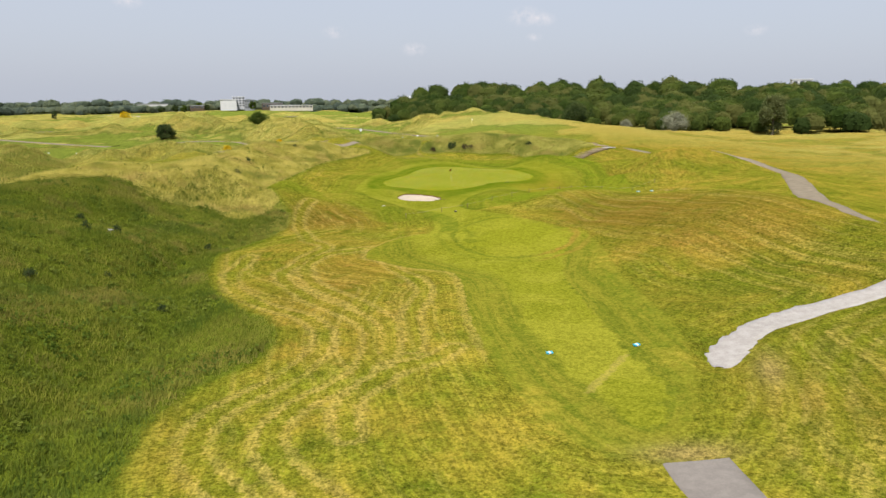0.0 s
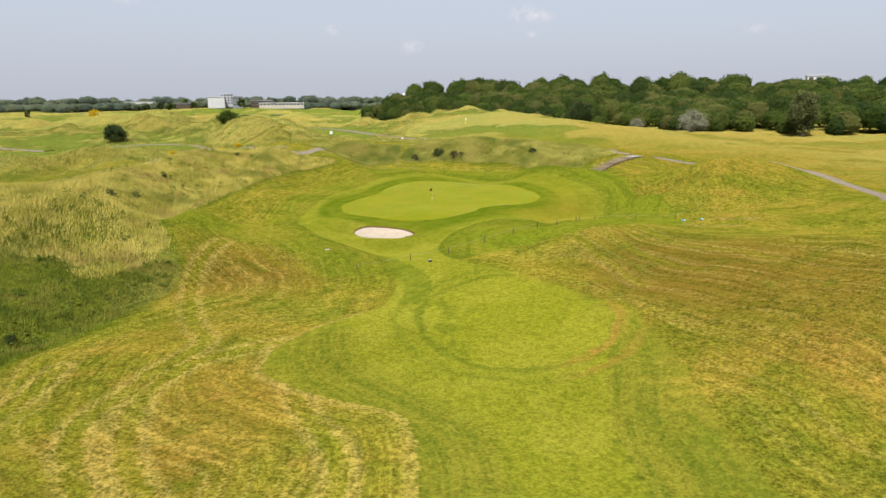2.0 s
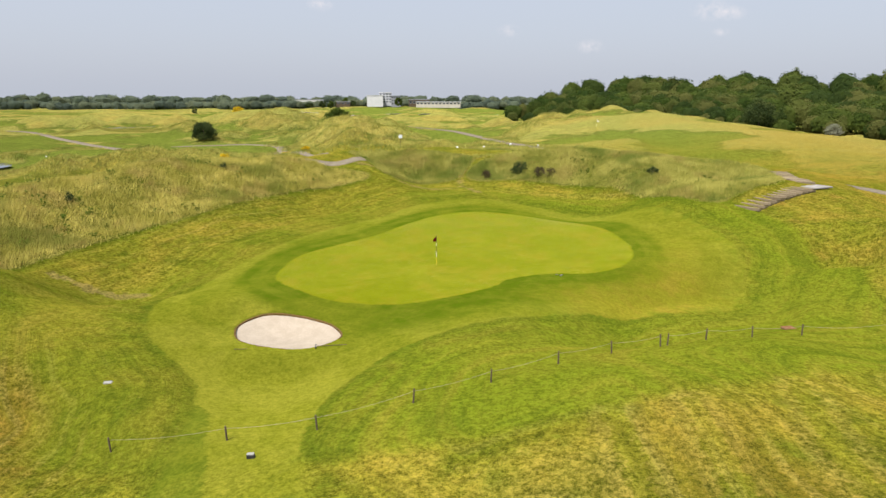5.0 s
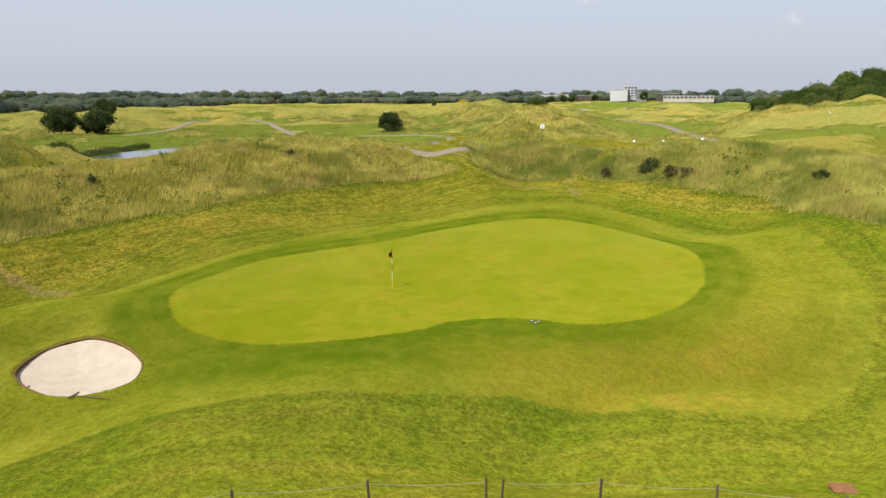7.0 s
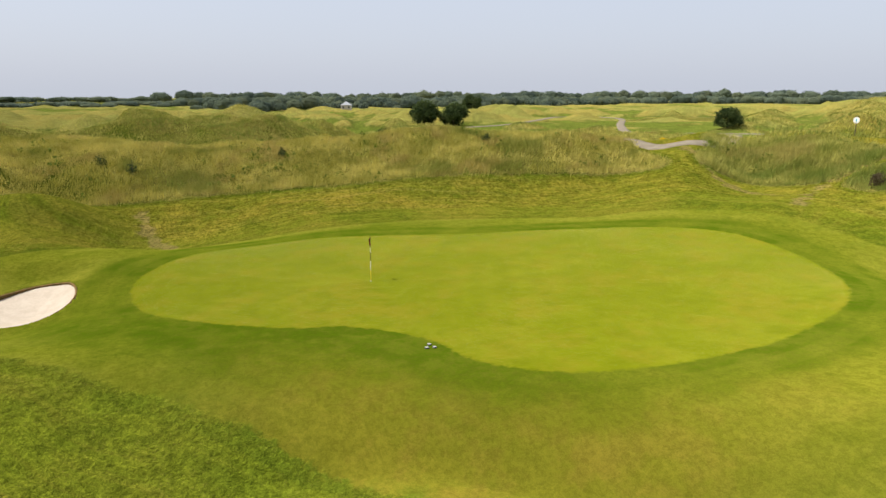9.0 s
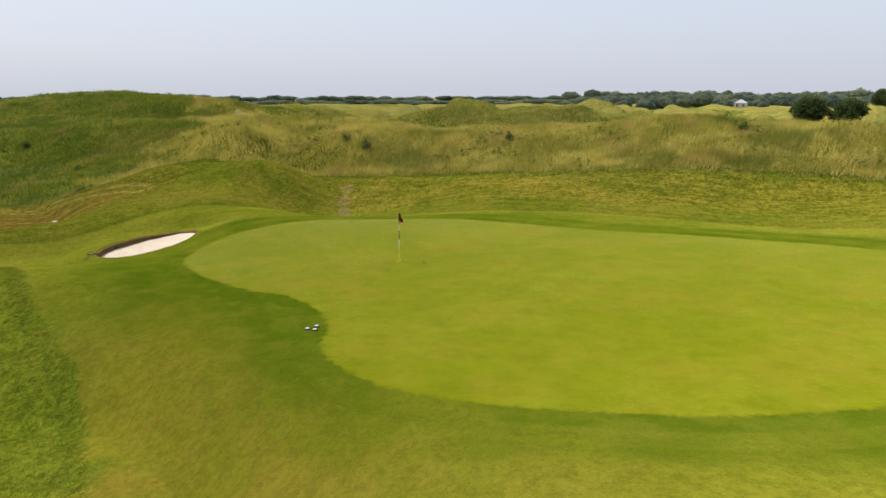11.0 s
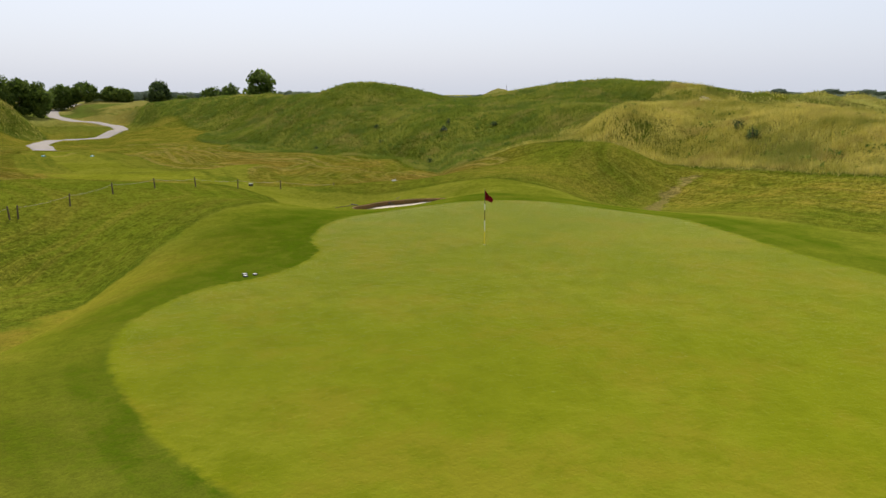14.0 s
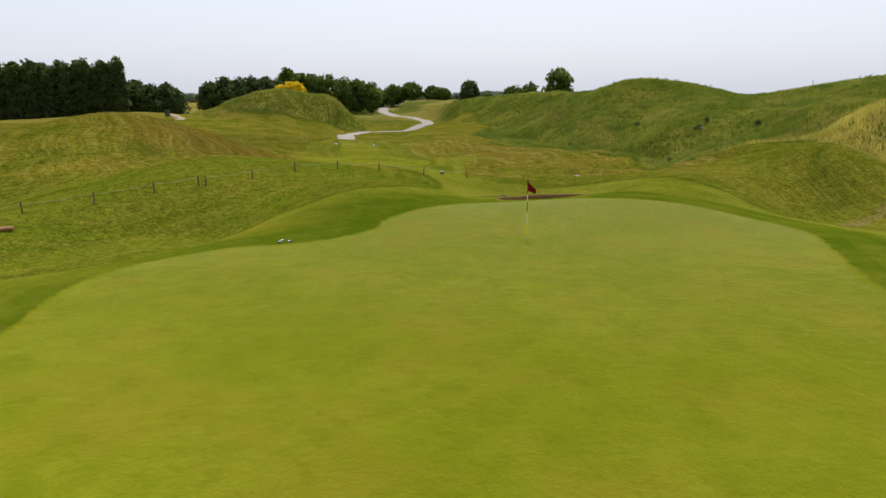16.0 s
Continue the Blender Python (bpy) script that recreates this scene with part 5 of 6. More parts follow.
for i, (x, y, w, h) in enumerate([(-183, 292, 7.5, 4.6), (-169, 266, 5.5, 3.6), (-140, 222.5, 6.4, 4.2), (-56.2, 65.5, 2.6, 1.7), (-48, 74, 3.0, 1.5), (-45.5, 77, 2.0, 1.2)]):
    tree("gorse_bush", x, y, h, w, GORSE, "gorse bush covered with yellow flowers", "bush", 20 + i, "bush", 0.0, 30, 50, group="flowering gorse")
BROWN_LEAF = leafy("brown_leaves", (0.06, 0.05, 0.025), (0.11, 0.085, 0.045), (0.14, 0.11, 0.05), 0.8)
tree("bramble_bush", 0.7, 40.2, 1.7, 3.0, DARK_LEAF, "dark green bramble on a grassy bank", "bush", 31, "bush", 0.0, 26, 60, 0.14)
tree("bramble_bush", 3.8, 38.6, 1.4, 4.2, BROWN_LEAF, "brown leafless bramble on a grassy bank", "bush", 32, "bush", 0.0, 30, 60, 0.12)
tree("bramble_bush", -3.6, 39.6, 1.1, 2.2, BROWN_LEAF, "brown bramble beside the bank path", "bush", 33, "bush", 0.0, 20, 50, 0.12)
tree("bramble_bush", 16.5, 33.5, 0.9, 1.8, DARK_LEAF, "small dark bramble at the foot of a bank", "bush", 34, "bush", 0.0, 16, 50, 0.12)
for i, (x, y, w, h) in enumerate([(-31.6, -9.9, 1.1, 1.2), (-33.2, -12.2, 0.9, 1.0), (-31, -50.5, 0.9, 0.9), (-32.8, -52.2, 0.7, 1.1), (-30, -66, 0.9, 0.8),
                                  (-27.5, -60, 0.6, 0.5), (-36, -47, 0.8, 0.7), (-25, -44, 0.9, 0.6), (-33.5, 2.5, 0.8, 0.9), (-21, -66, 0.7, 0.5), (-29.5, 21, 0.8, 0.8)]):
    tree("dock_weed", x, y, h, w, DARK_LEAF, "dark clump of weeds among long grass", "weed", 40 + i, "bush", 0.0, 12, 36, 0.11, "weeds in the rough")
tree("willow_bush", 90, 166, 8.0, 12.0, PALE_LEAF, "pale silvery willow at the edge of the wood", "bush", 50, "bush", 0.0, 60, 70, 0.5)
tree("willow_bush", 78, 194, 4.5, 6.0, PALE_LEAF, "pale silvery bush before the wood", "bush", 51, "bush", 0.0, 40, 50, 0.4)
tree("beech_tree", 64, 238, 13.5, 14, DARK_LEAF, "dark broad tree at the edge of the wood", seed=52, shape="bush", clear=0.02, clumps=70, per=80, size=0.6)
tree("poplar_tree", 121.5, 151, 16.5, 10, leafy("poplar_leaves", (0.085, 0.105, 0.035), (0.140, 0.160, 0.055), (0.190, 0.205, 0.085)), "tall pale green tree above the wood", seed=53, clear=0.05, clumps=80, per=80, size=0.6)


def wood(name, places, leaf, label, leaves, size, seed):
    """Many trees of a wood as one mesh: each a lumpy crown of overlapping sprays round a dense core, on a trunk."""
    rng = np.random.default_rng(seed)
    ring, tiers = 9, 5
    a, e = np.meshgrid(np.arange(ring) * 2 * np.pi / ring, np.linspace(-0.5, 1.35, tiers))
    core = np.stack([np.cos(a) * np.cos(e), np.sin(a) * np.cos(e), np.sin(e)], -1).reshape(-1, 3)
    i, j = np.meshgrid(np.arange(ring), np.arange(tiers - 1))
    core_f = np.stack([j * ring + i, j * ring + (i + 1) % ring, (j + 1) * ring + (i + 1) % ring, (j + 1) * ring + i], -1).reshape(-1, 4)
    cap = np.array([[(tiers - 1) * ring + v for v in (0, 3, 6, 8)]])
    all_v, all_f, hues, start = [], [], [], 0
    for x, y, z, h, w in places:
        lumps = rng.normal(size=(11, 3)) + (0, 0, 0.35)
        lumps /= np.linalg.norm(lumps, axis=1)[:, None]
        size_of = rng.uniform(0.10, 0.26, 11)

        def reach(d):
            return 0.74 + (size_of * np.exp((d @ lumps.T - 1) / 0.10)).max(1)

        d = rng.normal(size=(leaves, 3))
        d[:, 2] = np.where(d[:, 2] < -0.6, -d[:, 2], d[:, 2])
        d /= np.linalg.norm(d, axis=1)[:, None]
        half = np.array([w / 2, w / 2, h * 0.66])
        p = d * half * (reach(d) * rng.uniform(0.88, 1.05, leaves))[:, None] + (x, y, z + h * 0.3)
        normal = d / half * half.mean() + rng.normal(0, 0.30, (leaves, 3))
        normal /= np.linalg.norm(normal, axis=1)[:, None]
        u = np.cross(normal, rng.normal(size=(leaves, 3)))
        u /= np.linalg.norm(u, axis=1)[:, None] + 1e-9
        t = np.cross(normal, u)
        g = (size * rng.uniform(0.6, 1.3, leaves))[:, None]
        v = np.stack([p - u * g * 0.5, p + t * g * 0.42, p + u * g * 0.5, p - t * g * 0.42], 1).reshape(-1, 3)
        c = core * half * (reach(core) * 0.92)[:, None] + (x, y, z + h * 0.3)
        stem = np.array([(x - 0.2, y, z - 0.5), (x + 0.2, y, z - 0.5), (x + 0.1, y, z + h * 0.7), (x - 0.1, y, z + h * 0.7)])
        all_v += [v, c, stem]
        all_f += [np.arange(leaves * 4).reshape(-1, 4) + start, np.concatenate([core_f, cap]) + start + len(v), np.array([[0, 1, 2, 3]]) + start + len(v) + len(c)]
        hues.append(np.full(len(v) + len(c) + 4, rng.uniform(0, 1)))
        start += len(v) + len(c) + 4
    me = mesh_from(name, np.concatenate(all_v), np.concatenate(all_f), leaf, smooth=False)
    me.attributes.new("hue", "FLOAT", "POINT").data.foreach_set("value", np.concatenate(hues).astype(np.float32))
    return tagged(new(name, me), label, "woodland", kind="stuff")


def band(line, count, depth, h, w, seed, rise=0.0, side=1, low_part=0.45):
    """Places for trees in a strip beside a line; rise: how much higher the ground is at the back."""
    rng = np.random.default_rng(seed)
    p = spline(line, 12, closed=False)
    step = np.r_[0, np.cumsum(np.linalg.norm(np.diff(p, axis=0), axis=1))]
    s, d = rng.uniform(0, step[-1], count), rng.uniform(0, 1, count) ** 1.4
    x, y = np.interp(s, step, p[:, 0]), np.interp(s, step, p[:, 1])
    t = np.gradient(p, axis=0)
    nx, ny = np.interp(s, step, -t[:, 1]), np.interp(s, step, t[:, 0])
    k = np.hypot(nx, ny)
    x, y = x + side * nx / k * d * depth, y + side * ny / k * d * depth
    z = land(x, y) + rise * d
    hh = rng.uniform(h[0], h[1], count) * (0.6 + 0.4 * np.minimum(d * 6, 1))
    breadth = hh * rng.uniform(w[0], w[1], count)
    hh = hh * np.where((x < -300) & (y < 30), low_part, 1.0)
    return np.column_stack([x, y, z, hh, breadth])


EAST_EDGE = [(-46, 318), (0, 290), (40, 266), (66, 240), (84, 205), (96, 172), (130, 156), (175, 140), (230, 120), (330, 60), (420, -20)]
wood("woodland_1", band(EAST_EDGE, 700, 80, (9.0, 10.6), (1.0, 1.6), 60, 8.5), WOODS, "dense green broadleaf wood behind the course", 460, 0.75, 61)
wood("woodland_2", band([(-30, 400), (60, 350), (150, 270), (240, 220), (400, 140)], 560, 130, (11, 13), (1.1, 1.7), 62, 14.0), WOODS, "higher broadleaf wood on rising ground", 300, 1.0, 63)
wood("woodland_3", band([(-40, 430), (30, 400), (100, 350), (150, 300)], 130, 60, (14, 17), (1.1, 1.5), 68, 15.0), WOODS, "wood on the rise behind the course", 380, 1.35, 69)
HORIZON = [(260, 900), (60, 830), (-150, 760), (-420, 700), (-640, 480), (-720, 180), (-680, -120), (-600, -330), (-470, -560), (-240, -680), (20, -720), (300, -640)]
wood("far_woodland_1", band(HORIZON, 2300, 60, (8.0, 10.0), (1.3, 2.1), 64), HAZY_WOODS, "distant line of dark trees", 80, 1.6, 65)
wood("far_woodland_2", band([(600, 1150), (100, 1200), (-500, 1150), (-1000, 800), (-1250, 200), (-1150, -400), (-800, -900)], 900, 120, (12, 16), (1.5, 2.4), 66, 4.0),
     HAZY_WOODS, "far woods along the horizon", 90, 3.2, 67)
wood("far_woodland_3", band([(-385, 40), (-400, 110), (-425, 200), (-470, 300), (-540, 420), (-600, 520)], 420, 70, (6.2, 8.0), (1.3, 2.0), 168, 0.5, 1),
     HAZY_WOODS, "dark wood beyond the far dunes", 190, 1.2, 169)
# behind the tee
def topped(name, x, y, top, *rest, **more):
    """A tree whose tip reaches the given height above the green."""
    return tree(name, x, y, top - land_at(x, y) + 0.1, *rest, **more)


for i in range(15):
    x, y = 78.0 - i * 1.62, -124.2 - i * 0.13 - (i % 2) * 1.2
    topped("poplar_tree", x, y, (13.9, 13.1, 13.6, 13.3, 14.1)[i % 5], 4.2, DARK_LEAF, "tall dark columnar poplar in a row", "tree", 70 + i, "spire", 0.0, 110, 45, 0.60, "row of poplars")
for i, (x, y, top, w) in enumerate([(54.3, -132, 9.2, 4.6), (51.5, -134, 8.2, 4.4), (49.4, -136, 8.6, 4.2), (47.6, -138, 7.2, 4.2), (41.2, -143, 9.6, 4.6), (38.4, -145, 10.2, 4.8),
                                    (35.6, -147, 9.9, 4.8), (32.6, -149, 10.4, 5), (29.8, -151, 9.9, 4.8), (27.4, -153, 9.4, 4.4)]):
    topped("pine_tree", x, y, top, w * 1.35, DARK_LEAF, "dark pine standing behind the dune", "tree", 90 + i, "bush", 0.03, 60, 64, 0.62, "pines behind the dune")
for i, (x, y, top, w) in enumerate([(25.3, -159, 12.6, 4.6), (22, -162, 11.2, 5), (19.2, -161.6, 11.9, 4.8), (15.4, -163, 11.2, 5.6), (11.6, -165, 10.2, 5.4), (8.2, -166, 9.8, 5.4), (4.6, -166, 8.9, 5.0)]):
    topped("ash_tree", x, y, top, w * 1.3, OAK, "mid-green ash tree behind the dune", "tree", 100 + i, "round", 0.06, 60, 64, 0.62, "ash trees behind the dune")
for i, (x, y, top, w) in enumerate([(1.5, -190, 7.6, 7), (-2.5, -190, 9.2, 8), (-8, -190, 9.6, 9), (-14.5, -189, 8.2, 7), (-17.5, -188, 7.4, 5), (-22.2, -168, 9.7, 6.4), (-26, -160, 6.6, 5), (-31.5, -152, 8.4, 7), (-35, -151, 9.2, 6)]):
    topped("hawthorn_bush", x, y, top, w, OAK if i != 5 else DARK_LEAF, "low green hawthorn on the skyline", "bush", 110 + i, "bush", 0.0, 46, 64, 0.62, "hawthorns on the skyline")
topped("oak_tree", -41.9, -148.6, 12.6, 8.0, OAK, "rounded green oak on the skyline of the hill", seed=120, clear=0.0, clumps=80, size=0.7)
for i, (x, y, top, w) in enumerate([(23.0, -124.6, 7.6, 3.0), (21.2, -125.4, 8.4, 3.2), (19.6, -125.8, 8.0, 2.8)]):
    topped("gorse_bush", x, y, top, w, GORSE, "gorse bush in yellow flower on a dune", "bush", 125 + i, "bush", 0.0, 30, 40, 0.3, "flowering gorse", sink=0.0)


# ---------------------------------------------------------------- the hole
def flagstick(x, y, flag_mat, label, bands, turn=0):
    ob = thing("flagstick", label, "flagstick", (x, y, land_at(x, y)), turn)
    z = -0.1
    for i, (length, mat) in enumerate(bands):
        bm = bmesh.new()
        tube(bm, (0, 0, z), (0, 0, z + length), 0.016 - 0.001 * i, 0.015 - 0.001 * i, 10)
        part("pole_section", bm, mat, ob)
        z += length
    bm = bmesh.new()
    cols, rows = 9, 6
    grid = [[bm.verts.new((0.012 + (0.05 + 0.26 * math.sin(2.3 * j / rows)) * i / cols, 0.06 * math.sin(i * 0.9 + j * 0.5) * i / cols, z - 0.02 - 0.40 * j / rows - (0.16 - 0.06 * j / rows) * (i / cols) ** 1.2))
             for i in range(cols + 1)] for j in range(rows + 1)]
    for j in range(rows):
        for i in range(cols):
            bm.faces.new((grid[j][i], grid[j][i + 1], grid[j + 1][i + 1], grid[j + 1][i]))
    bmesh.ops.solidify(bm, geom=bm.faces[:], thickness=0.006)
    part("flag", bm, flag_mat, ob, "limp red cloth flag" if flag_mat is RED else "", smooth=True)
    bm = bmesh.new()
    bmesh.ops.create_cone(bm, cap_ends=False, segments=20, radius1=0.054, radius2=0.054, depth=0.02, matrix=Matrix.Translation((0, 0, 0.0)))
    part("cup_rim", bm, WHITE, ob)
    return ob


flagstick(0, 0, RED, "striped flagstick with a red flag in the green", [(0.62, YELLOW), (0.42, WHITE), (0.40, DARK_WOOD), (0.25, WHITE), (0.55, BLACK)], 165)
flagstick(8, 118, WHITE, "distant flagstick with a pale flag", [(0.7, YELLOW), (0.5, WHITE), (0.5, YELLOW), (0.6, WHITE)])


def post(x, y, lean_x, lean_y, height=0.58):
    ob = thing("rope_post", "dark weathered wooden post of a rope fence", "post", (x, y, land_at(x, y)), group="posts of the rope fence")
    bm = bmesh.new()
    tube(bm, (0, 0, -0.15), (lean_x, lean_y, height), 0.036, 0.034, 10)
    part("shaft", bm, DARK_WOOD, ob)
    bm = bmesh.new()
    bmesh.ops.create_cone(bm, cap_ends=True, segments=10, radius1=0.038, radius2=0.012, depth=0.04, matrix=Matrix.Translation((lean_x, lean_y, height + 0.018)))
    part("cap", bm, DARK_WOOD, ob)
    return Vector((x + lean_x * 0.9, y + lean_y * 0.9, land_at(x, y) + height * 0.86))


POSTS = [(-5.95, -27.2), (-1.5, -26.3), (1.8, -25.4), (5.0, -23.4), (7.75, -21.4), (10.3, -19.05), (12.55, -16.75), (14.8, -14.95), (15.12, -14.75), (17.05, -13.1), (19.5, -11.4), (22.2, -9.8), (27.8, -5.9), (32.3, -2.2)]
rng_posts = random.Random(4)
tops = [post(x, y, rng_posts.uniform(-0.05, 0.05), rng_posts.uniform(-0.05, 0.05)) for x, y in POSTS]
for a, b in zip(tops[:-1], tops[1:]):
    span = (b - a).length
    if span < 1:
        continue
    bm = bmesh.new()
    pts = []
    for i in range(9):
        s = i / 8
        p = a.lerp(b, s)
        p.z -= 0.05 * span * 4 * s * (1 - s) * 0.5
        p.z = max(p.z, land_at(p.x, p.y) + 0.03)
        pts.append(p)
    for p, q in zip(pts[:-1], pts[1:]):
        tube(bm, p, q, 0.006, 0.006, 5)
    me = bpy.data.meshes.new("fence_rope")
    bm.to_mesh(me)
    bm.free()
    me.materials.append(ROPE)
    tagged(new("fence_rope", me), "pale rope sagging between low wooden posts", "rope", "ropes of the fence")


def rake(x, y, turn):
    ob = thing("bunker_rake", "bunker rake lying on the grass beside the sand", "rake", (x, y, land_at(x, y) + 0.05), turn)
    slope = (land_at(x + 1.5 * math.cos(radians(turn)), y + 1.5 * math.sin(radians(turn))) - land_at(x, y)) / 1.5
    bm = bmesh.new()
    tube(bm, (0, 0, 0.02), (1.6, 0, 0.02 + slope * 1.6), 0.016, 0.016, 8)
    part("handle", bm, DARK_WOOD, ob)
    bm = bmesh.new()
    box(bm, (0.05, 0.55, 0.05), (0, 0, 0.02), 0.008)
    head = part("head", bm, BLACK, ob)
    for i in range(9):
        bm = bmesh.new()
        tube(bm, (0, -0.24 + i * 0.06, 0.0), (0, -0.24 + i * 0.06, -0.06), 0.008, 0.004, 5)
        part("tine", bm, BLACK, head)


rake(-4.9, -16.75, 212)
rake(-2.35, -16.2, 20)


def tee_marker(x, y, turn):
    ob = thing("tee_marker", "pair of small blue and white tee marker blades", "tee marker", (x, y, land_at(x, y)), turn, "tee markers")
    for k, mat in ((0, BLUE), (1, WHITE), (2, BLUE)):
        bm = bmesh.new()
        box(bm, (0.13, 0.26, 0.10), (0.13 * (k - 1), 0, 0.06), 0.02)
        part("block", bm, mat, ob)


tee_marker(4.9, -74.3, 15)
tee_marker(10.1, -73.8, 30)
tee_marker(28.4, -7.2, 10)
tee_marker(30.5, -7.0, 25)


GREY_LID = plain("grey_lid", (0.24, 0.24, 0.22), (0.32, 0.31, 0.29), 6.0, 0.7, 0.3)
CREAM = plain("cream_render", (0.42, 0.39, 0.33), (0.50, 0.47, 0.40), 0.3, 0.85, 0.2)


def sprinkler_lids(x, y):
    for dx, dy in ((0, 0), (0.34, 0.06), (0.28, -0.2)):
        ob = thing("valve_lid", "round pale valve lid set in the turf", "valve lid", (x + dx, y + dy, land_at(x + dx, y + dy)), group="valve lids beside the green")
        bm = bmesh.new()
        bmesh.ops.create_cone(bm, cap_ends=True, segments=20, radius1=0.07, radius2=0.065, depth=0.06, matrix=Matrix.Translation((0, 0, 0.015)))
        part("lid", bm, GREY_LID, ob)
        bm = bmesh.new()
        bmesh.ops.create_cone(bm, cap_ends=False, segments=20, radius1=0.085, radius2=0.08, depth=0.05, matrix=Matrix.Translation((0, 0, 0.01)))
        part("ring", bm, BLACK, ob)


sprinkler_lids(8.75, -0.7)


def slab(name, x, y, size, mat, label, category, turn=0, lift=0.0):
    ob = thing(name, label, category, (x, y, land_at(x, y) + lift), turn)
    bm = bmesh.new()
    box(bm, size, (0, 0, size[2] / 2 - 0.03), 0.02)
    part("plate", bm, mat, ob)
    return ob


slab("distance_plate", -9.05, -23.4, (0.36, 0.22, 0.08), GREY_LID, "white distance plate set in mown grass", "plate", 20)
drain = slab("drain_cover", 22.05, -7.7, (0.62, 0.5, 0.09), RUST, "rusty iron drain cover in the turf", "drain cover", 25)
for i in range(5):
    bm = bmesh.new()
    box(bm, (0.68, 0.05, 0.03), (0, -0.22 + 0.11 * i, 0.075), 0.008)
    part("bar", bm, RUST, drain)


def ball_washer(x, y, turn):
    ob = thing("marker_box", "small black and white marker box on the fairway", "box", (x, y, land_at(x, y)), turn)
    bm = bmesh.new()
    box(bm, (0.28, 0.14, 0.16), (0, 0, 0.07), 0.02)
    part("case", bm, BLACK, ob)
    bm = bmesh.new()
    box(bm, (0.25, 0.15, 0.04), (0, 0, 0.17), 0.012)
    part("top", bm, GREY_LID, ob)


ball_washer(0.22, -27.6, 15)


def litter_bin(x, y, height, label, turn=0):
    ob = thing("litter_bin", label, "bin", (x, y, land_at(x, y)), turn)
    for sx in (-1, 1):
        bm = bmesh.new()
        box(bm, (0.08, 0.08, height * 0.5), (0.25 * sx, 0, height * 0.2), 0.01)
        part("leg", bm, DARK_WOOD, ob)
    bm = bmesh.new()
    box(bm, (0.75, 0.55, height * 0.75), (0, 0, height * 0.6), 0.03)
    part("body", bm, BLACK, ob)
    bm = bmesh.new()
    box(bm, (0.82, 0.62, 0.06), (0, 0, height), 0.02)
    part("lid", bm, BLACK, ob)


litter_bin(-69.5, -64.5, 0.9, "dark litter bin on the crest of the hill")
litter_bin(41, -106, 1.3, "dark litter bin beside the next tee")


def tee_sign(x, y, turn):
    ob = thing("tee_sign", "round white tee sign on a thin post", "sign", (x, y, land_at(x, y)), turn)
    bm = bmesh.new()
    tube(bm, (0, 0, -0.2), (0, 0, 1.7), 0.04, 0.04, 8)
    part("post", bm, DARK_WOOD, ob)
    bm = bmesh.new()
    bmesh.ops.create_cone(bm, cap_ends=True, segments=28, radius1=0.33, radius2=0.33, depth=0.06, matrix=Matrix.Translation((0, 0, 1.7)) @ Matrix.Rotation(radians(90), 4, "X"))
    board = part("board", bm, WHITE, ob)
    bm = bmesh.new()
    box(bm, (0.12, 0.02, 0.26), (0, -0.045, 1.72), 0.004)
    part("mark", bm, BLUE, board)


tee_sign(-21.6, 61.2, 8)
for x, y in [(-19, 92), (-9, 98), (-13, 89), (-3, 95), (-112, 84), (-101, 78), (-128, 92)]:
    ob = thing("tee_ball", "small white ball-shaped tee marker on a far tee", "tee marker", (x, y, land_at(x, y) + 0.12), group="white tee markers")
    bm = bmesh.new()
    bmesh.ops.create_uvsphere(bm, u_segments=12, v_segments=8, radius=0.24)
    part("ball", bm, WHITE, ob, smooth=True)
    bm = bmesh.new()
    tube(bm, (0, 0, -0.35), (0, 0, -0.15), 0.04, 0.04, 6)
    part("spike", bm, WHITE, ob)


EARTH = plain("trodden_earth", (0.075, 0.062, 0.032), (0.115, 0.095, 0.048), 3.0, 0.95, 0.1, 0.4)


def timber_steps(name, a, b, count, width, label):
    ob = thing(name, label, "steps")
    a, b = Vector((*a, 0)), Vector((*b, 0))
    yaw = math.atan2(b.y - a.y, b.x - a.x) + math.pi / 2
    rng = random.Random(count)
    going = (b - a).length / count
    for i in range(count):
        p = a.lerp(b, (i + 0.5) / count)
        z = land_at(p.x, p.y)
        bm = bmesh.new()
        box(bm, (width * rng.uniform(0.90, 1.04), 0.22, 0.26), (0, 0, 0), 0.02)
        s = part("sleeper", bm, OLD_WOOD, ob)
        s.matrix_basis = pose(p.x, p.y, z + 0.02, 0, rng.uniform(-1.5, 1.5), math.degrees(yaw) + rng.uniform(-1.5, 1.5))
        bm = bmesh.new()
        box(bm, (width * 0.92, going - 0.2, 0.2), (0, 0, 0), 0.02)
        t = part("tread", bm, EARTH, ob, "worn earth tread")
        q = a.lerp(b, (i + 1.0) / count)
        t.matrix_basis = pose(q.x, q.y, land_at(q.x, q.y) - 0.15, 0, 0, math.degrees(yaw))
    return ob


timber_steps("timber_steps", (23.7, 18.2), (29.6, 23.6), 11, 2.6, "lower flight of weathered railway-sleeper steps with gravel")
timber_steps("timber_steps", (30.6, 26.6), (30.2, 37.5), 12, 1.9, "upper flight of weathered railway-sleeper steps up the bank")
slab("landing_slab", 31.0, 24.9, (2.7, 1.7, 0.14), PALE_GRAVEL, "pale concrete landing between two flights of steps", "landing", 40, 0.0)


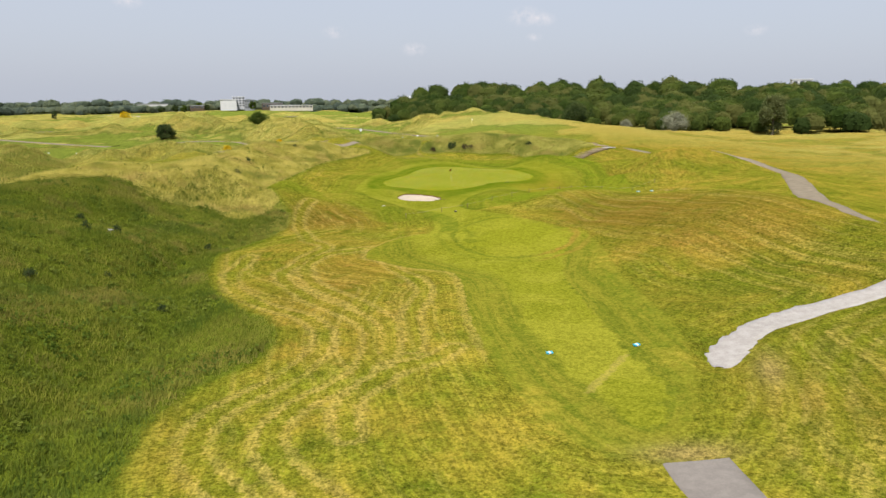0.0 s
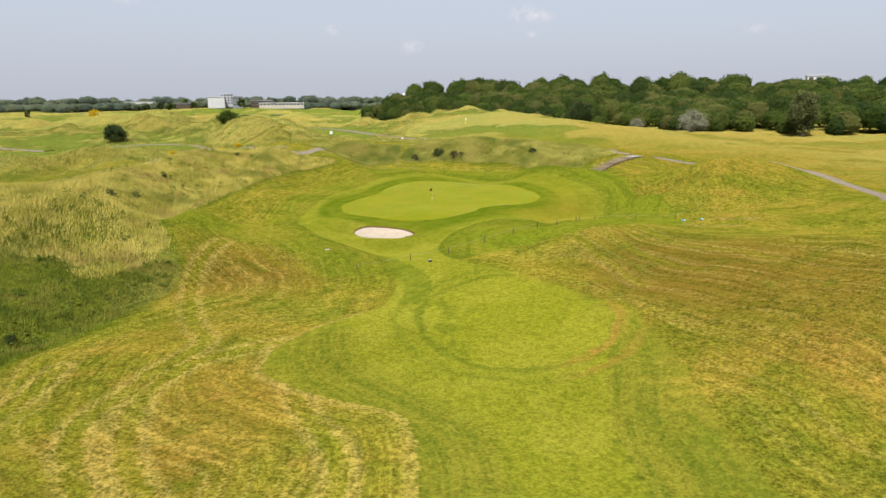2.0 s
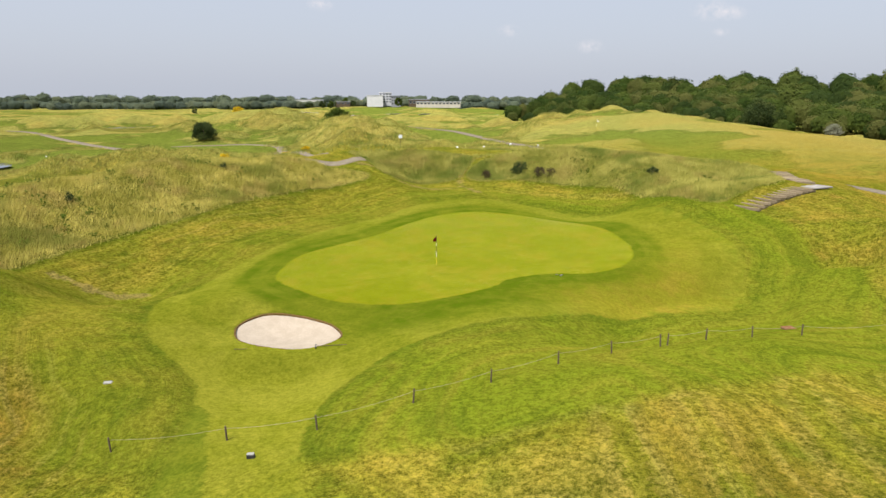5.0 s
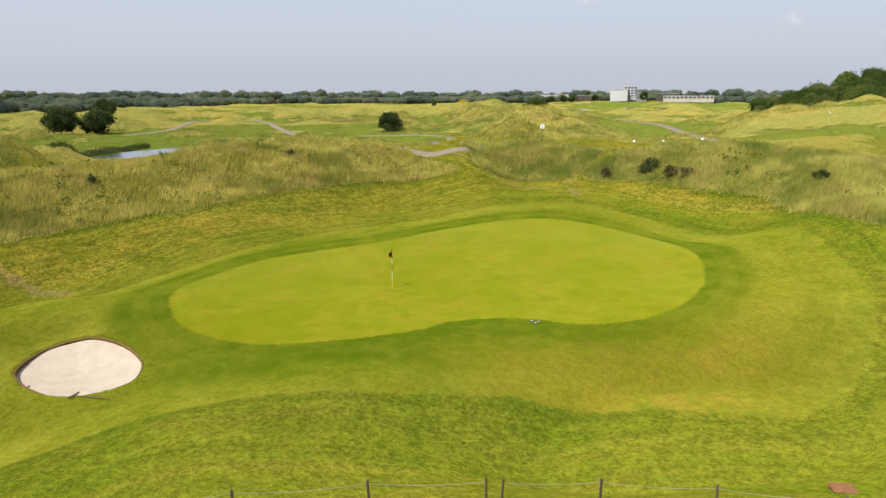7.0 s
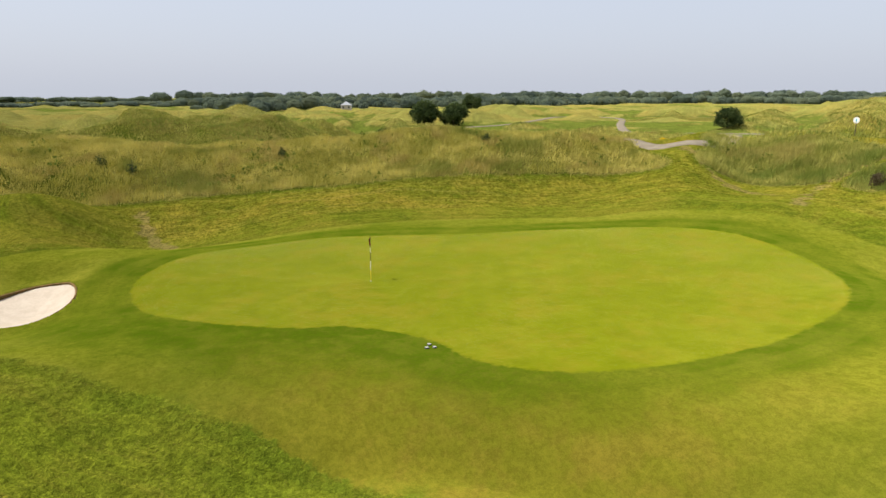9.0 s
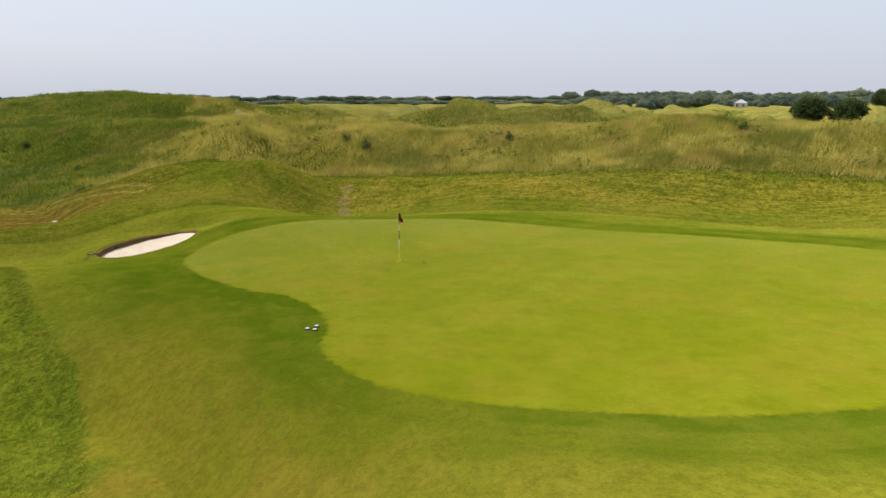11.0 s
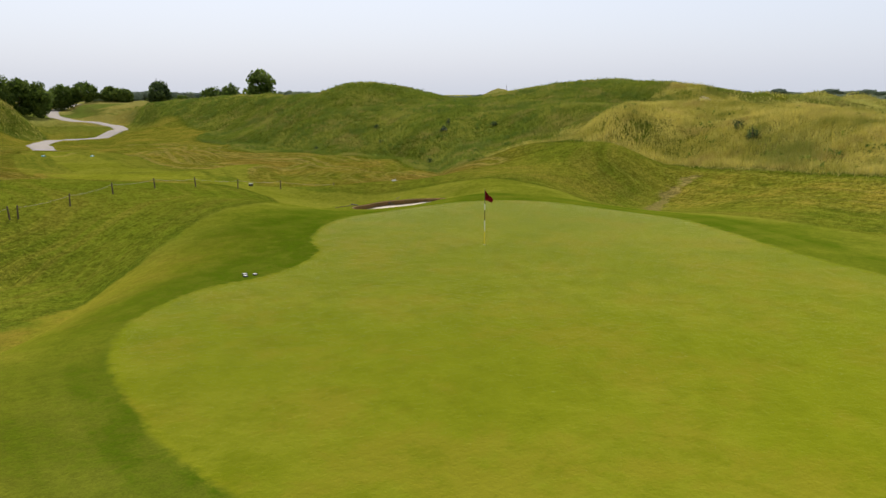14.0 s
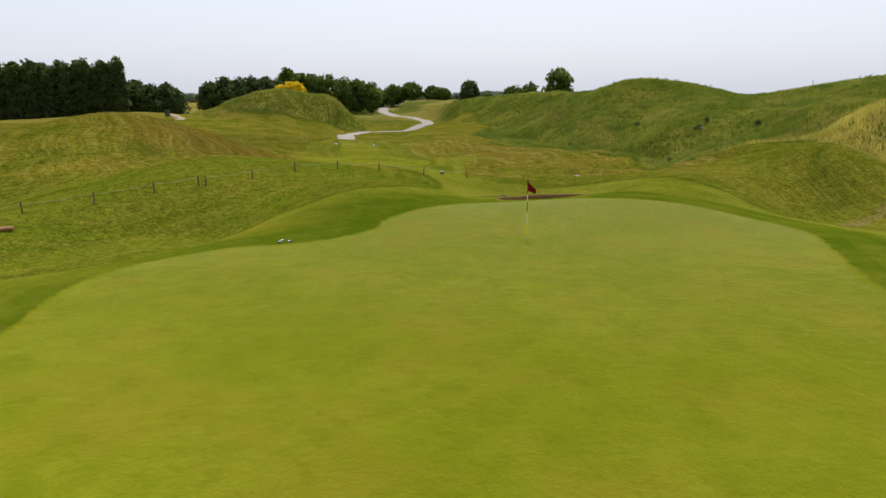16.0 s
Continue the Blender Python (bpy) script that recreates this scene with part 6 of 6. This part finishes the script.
# ---------------------------------------------------------------- far buildings
GLASS = plain("dark_glazing", (0.03, 0.04, 0.05), (0.05, 0.06, 0.07), 0.3, 0.15, 0.6)
GREY = plain("grey_cladding", (0.20, 0.21, 0.23), (0.27, 0.28, 0.30), 0.3, 0.6, 0.3)
PALE_GREY = plain("pale_grey_cladding", (0.36, 0.37, 0.40), (0.44, 0.45, 0.47), 0.3, 0.6, 0.3)
FAR_WHITE = plain("white_render", (0.55, 0.55, 0.56), (0.48, 0.49, 0.50), 0.2, 0.8, 0.2)


def building(name, x, y, turn, size, wall_mat, label, columns=0, rows=0, roof_mat=None, lift=0.0):
    w, d, h = size
    ob = thing(name, label, "building", (x, y, land_at(x, y) + lift), turn)
    bm = bmesh.new()
    box(bm, (w, d, h + 3), (0, 0, h / 2 - 1.5), 0.05)
    part("wall", bm, wall_mat, ob)
    bm = bmesh.new()
    box(bm, (w + 0.8, d + 0.8, 0.5), (0, 0, h + 0.2), 0.05)
    part("roof", bm, roof_mat or GREY, ob)
    for r in range(rows):
        for c in range(columns):
            px, pz = -w / 2 + (c + 0.5) * w / columns, (r + 0.5) * h / rows
            bm = bmesh.new()
            box(bm, (w / columns * 0.62, 0.2, h / rows * 0.55), (px, -d / 2 - 0.02, pz), 0.02)
            frame_part = part("window", bm, GREY, ob)
            bm = bmesh.new()
            box(bm, (w / columns * 0.54, 0.1, h / rows * 0.46), (px, -d / 2 - 0.12, pz), 0.01)
            part("pane", bm, GLASS, frame_part)
    return ob


building("clubhouse", -237, 668, 18, (17, 8, 8.5), FAR_WHITE, "white rendered block of the clubhouse", 0, 0, FAR_WHITE, 2.2)
building("clubhouse_tower", -229, 679, 18, (13, 9, 10.5), PALE_GREY, "stepped pale grey upper storey of the clubhouse", 4, 4, FAR_WHITE, 2.2)
building("clubhouse_wing", -216, 674, 18, (10, 12, 9.0), GREY, "grey glazed wing of the clubhouse", 4, 3, GREY, 2.0)
building("clubhouse_wing", -192, 680, 18, (22, 12, 5.2), DARK_WOOD, "low dark timber wing with wide windows", 6, 1, GREY, 2.0)
building("pavilion", -169, 672, 14, (46, 10, 2.8), CREAM, "long low cream pavilion with wide openings", 12, 1, FAR_WHITE, 2.2)
building("barn", -390, 838, 24, (38, 16, 5), FAR_WHITE, "long white barn with a grey roof", 0, 0, GREY, 3)
building("office_block", 253, 396, -20, (13, 12, 26), FAR_WHITE, "white office block showing above the wood", 3, 7, FAR_WHITE, 0)
building("shed", -262, 640, 22, (14, 10, 3), DARK_WOOD, "low dark timber shed", 3, 1, GREY, 2)


def water_tower(x, y):
    ob = thing("water_tower", "white round water tower above far trees", "water tower", (x, y, land_at(x, y)))
    bm = bmesh.new()
    tube(bm, (0, 0, -2), (0, 0, 15), 1.4, 1.2, 20)
    part("shaft", bm, CREAM, ob)
    bm = bmesh.new()
    bmesh.ops.create_uvsphere(bm, u_segments=24, v_segments=12, radius=1, matrix=Matrix.Translation((0, 0, 16.5)) @ Matrix.Diagonal((4, 4, 2.8, 1)))
    part("tank", bm, FAR_WHITE, ob, smooth=True)


water_tower(-52, 935)


def rock(x, y, size, seed):
    rng = random.Random(seed)
    ob = thing("boulder", "pale grey boulder half sunk in rank grass", "boulder", (x, y, land_at(x, y)), rng.uniform(0, 360), "boulders on the hillside")
    bm = bmesh.new()
    bmesh.ops.create_icosphere(bm, subdivisions=2, radius=1.0)
    for v in bm.verts:
        v.co *= 1 + rng.uniform(-0.16, 0.16)
        v.co = Vector((v.co.x * size, v.co.y * size * 0.7, v.co.z * size * 0.5 + size * 0.25))
    part("stone", bm, plain("pale_stone", (0.34, 0.33, 0.31), (0.24, 0.23, 0.21), 3.0, 0.9, 0.1, 0.5), ob)


rock(-31.4, -51.0, 0.42, 3)


def marker_pole(x, y, lean):
    ob = thing("marker_pole", "thin leaning wooden pole on the hill crest", "pole", (x, y, land_at(x, y)))
    bm = bmesh.new()
    tube(bm, (0, 0, -0.3), (lean, 0, 2.3), 0.05, 0.035, 8)
    part("shaft", bm, DARK_WOOD, ob)
    bm = bmesh.new()
    tube(bm, (lean, 0, 2.28), (lean, 0, 2.36), 0.05, 0.02, 8)
    part("cap", bm, OLD_WOOD, ob)


marker_pole(-64, -80, 0.35)


def gabled_house(x, y, turn):
    ob = thing("farmhouse", "small far house with a grey pyramid roof", "house", (x, y, land_at(x, y)), turn)
    bm = bmesh.new()
    box(bm, (6, 6, 3.6), (0, 0, 0.6), 0.05)
    part("wall", bm, CREAM, ob)
    bm = bmesh.new()
    bmesh.ops.create_cone(bm, cap_ends=True, segments=4, radius1=4.7, radius2=0.3, depth=2.0, matrix=Matrix.Translation((0, 0, 3.4)) @ Matrix.Rotation(radians(45), 4, "Z"))
    part("roof", bm, GREY, ob)
    for sx in (-2, 2):
        bm = bmesh.new()
        box(bm, (0.9, 0.2, 1.1), (sx * 0.8, -3.02, 1.1), 0.02)
        part("window", bm, GLASS, ob)


gabled_house(-374.1, 105.2, 70)
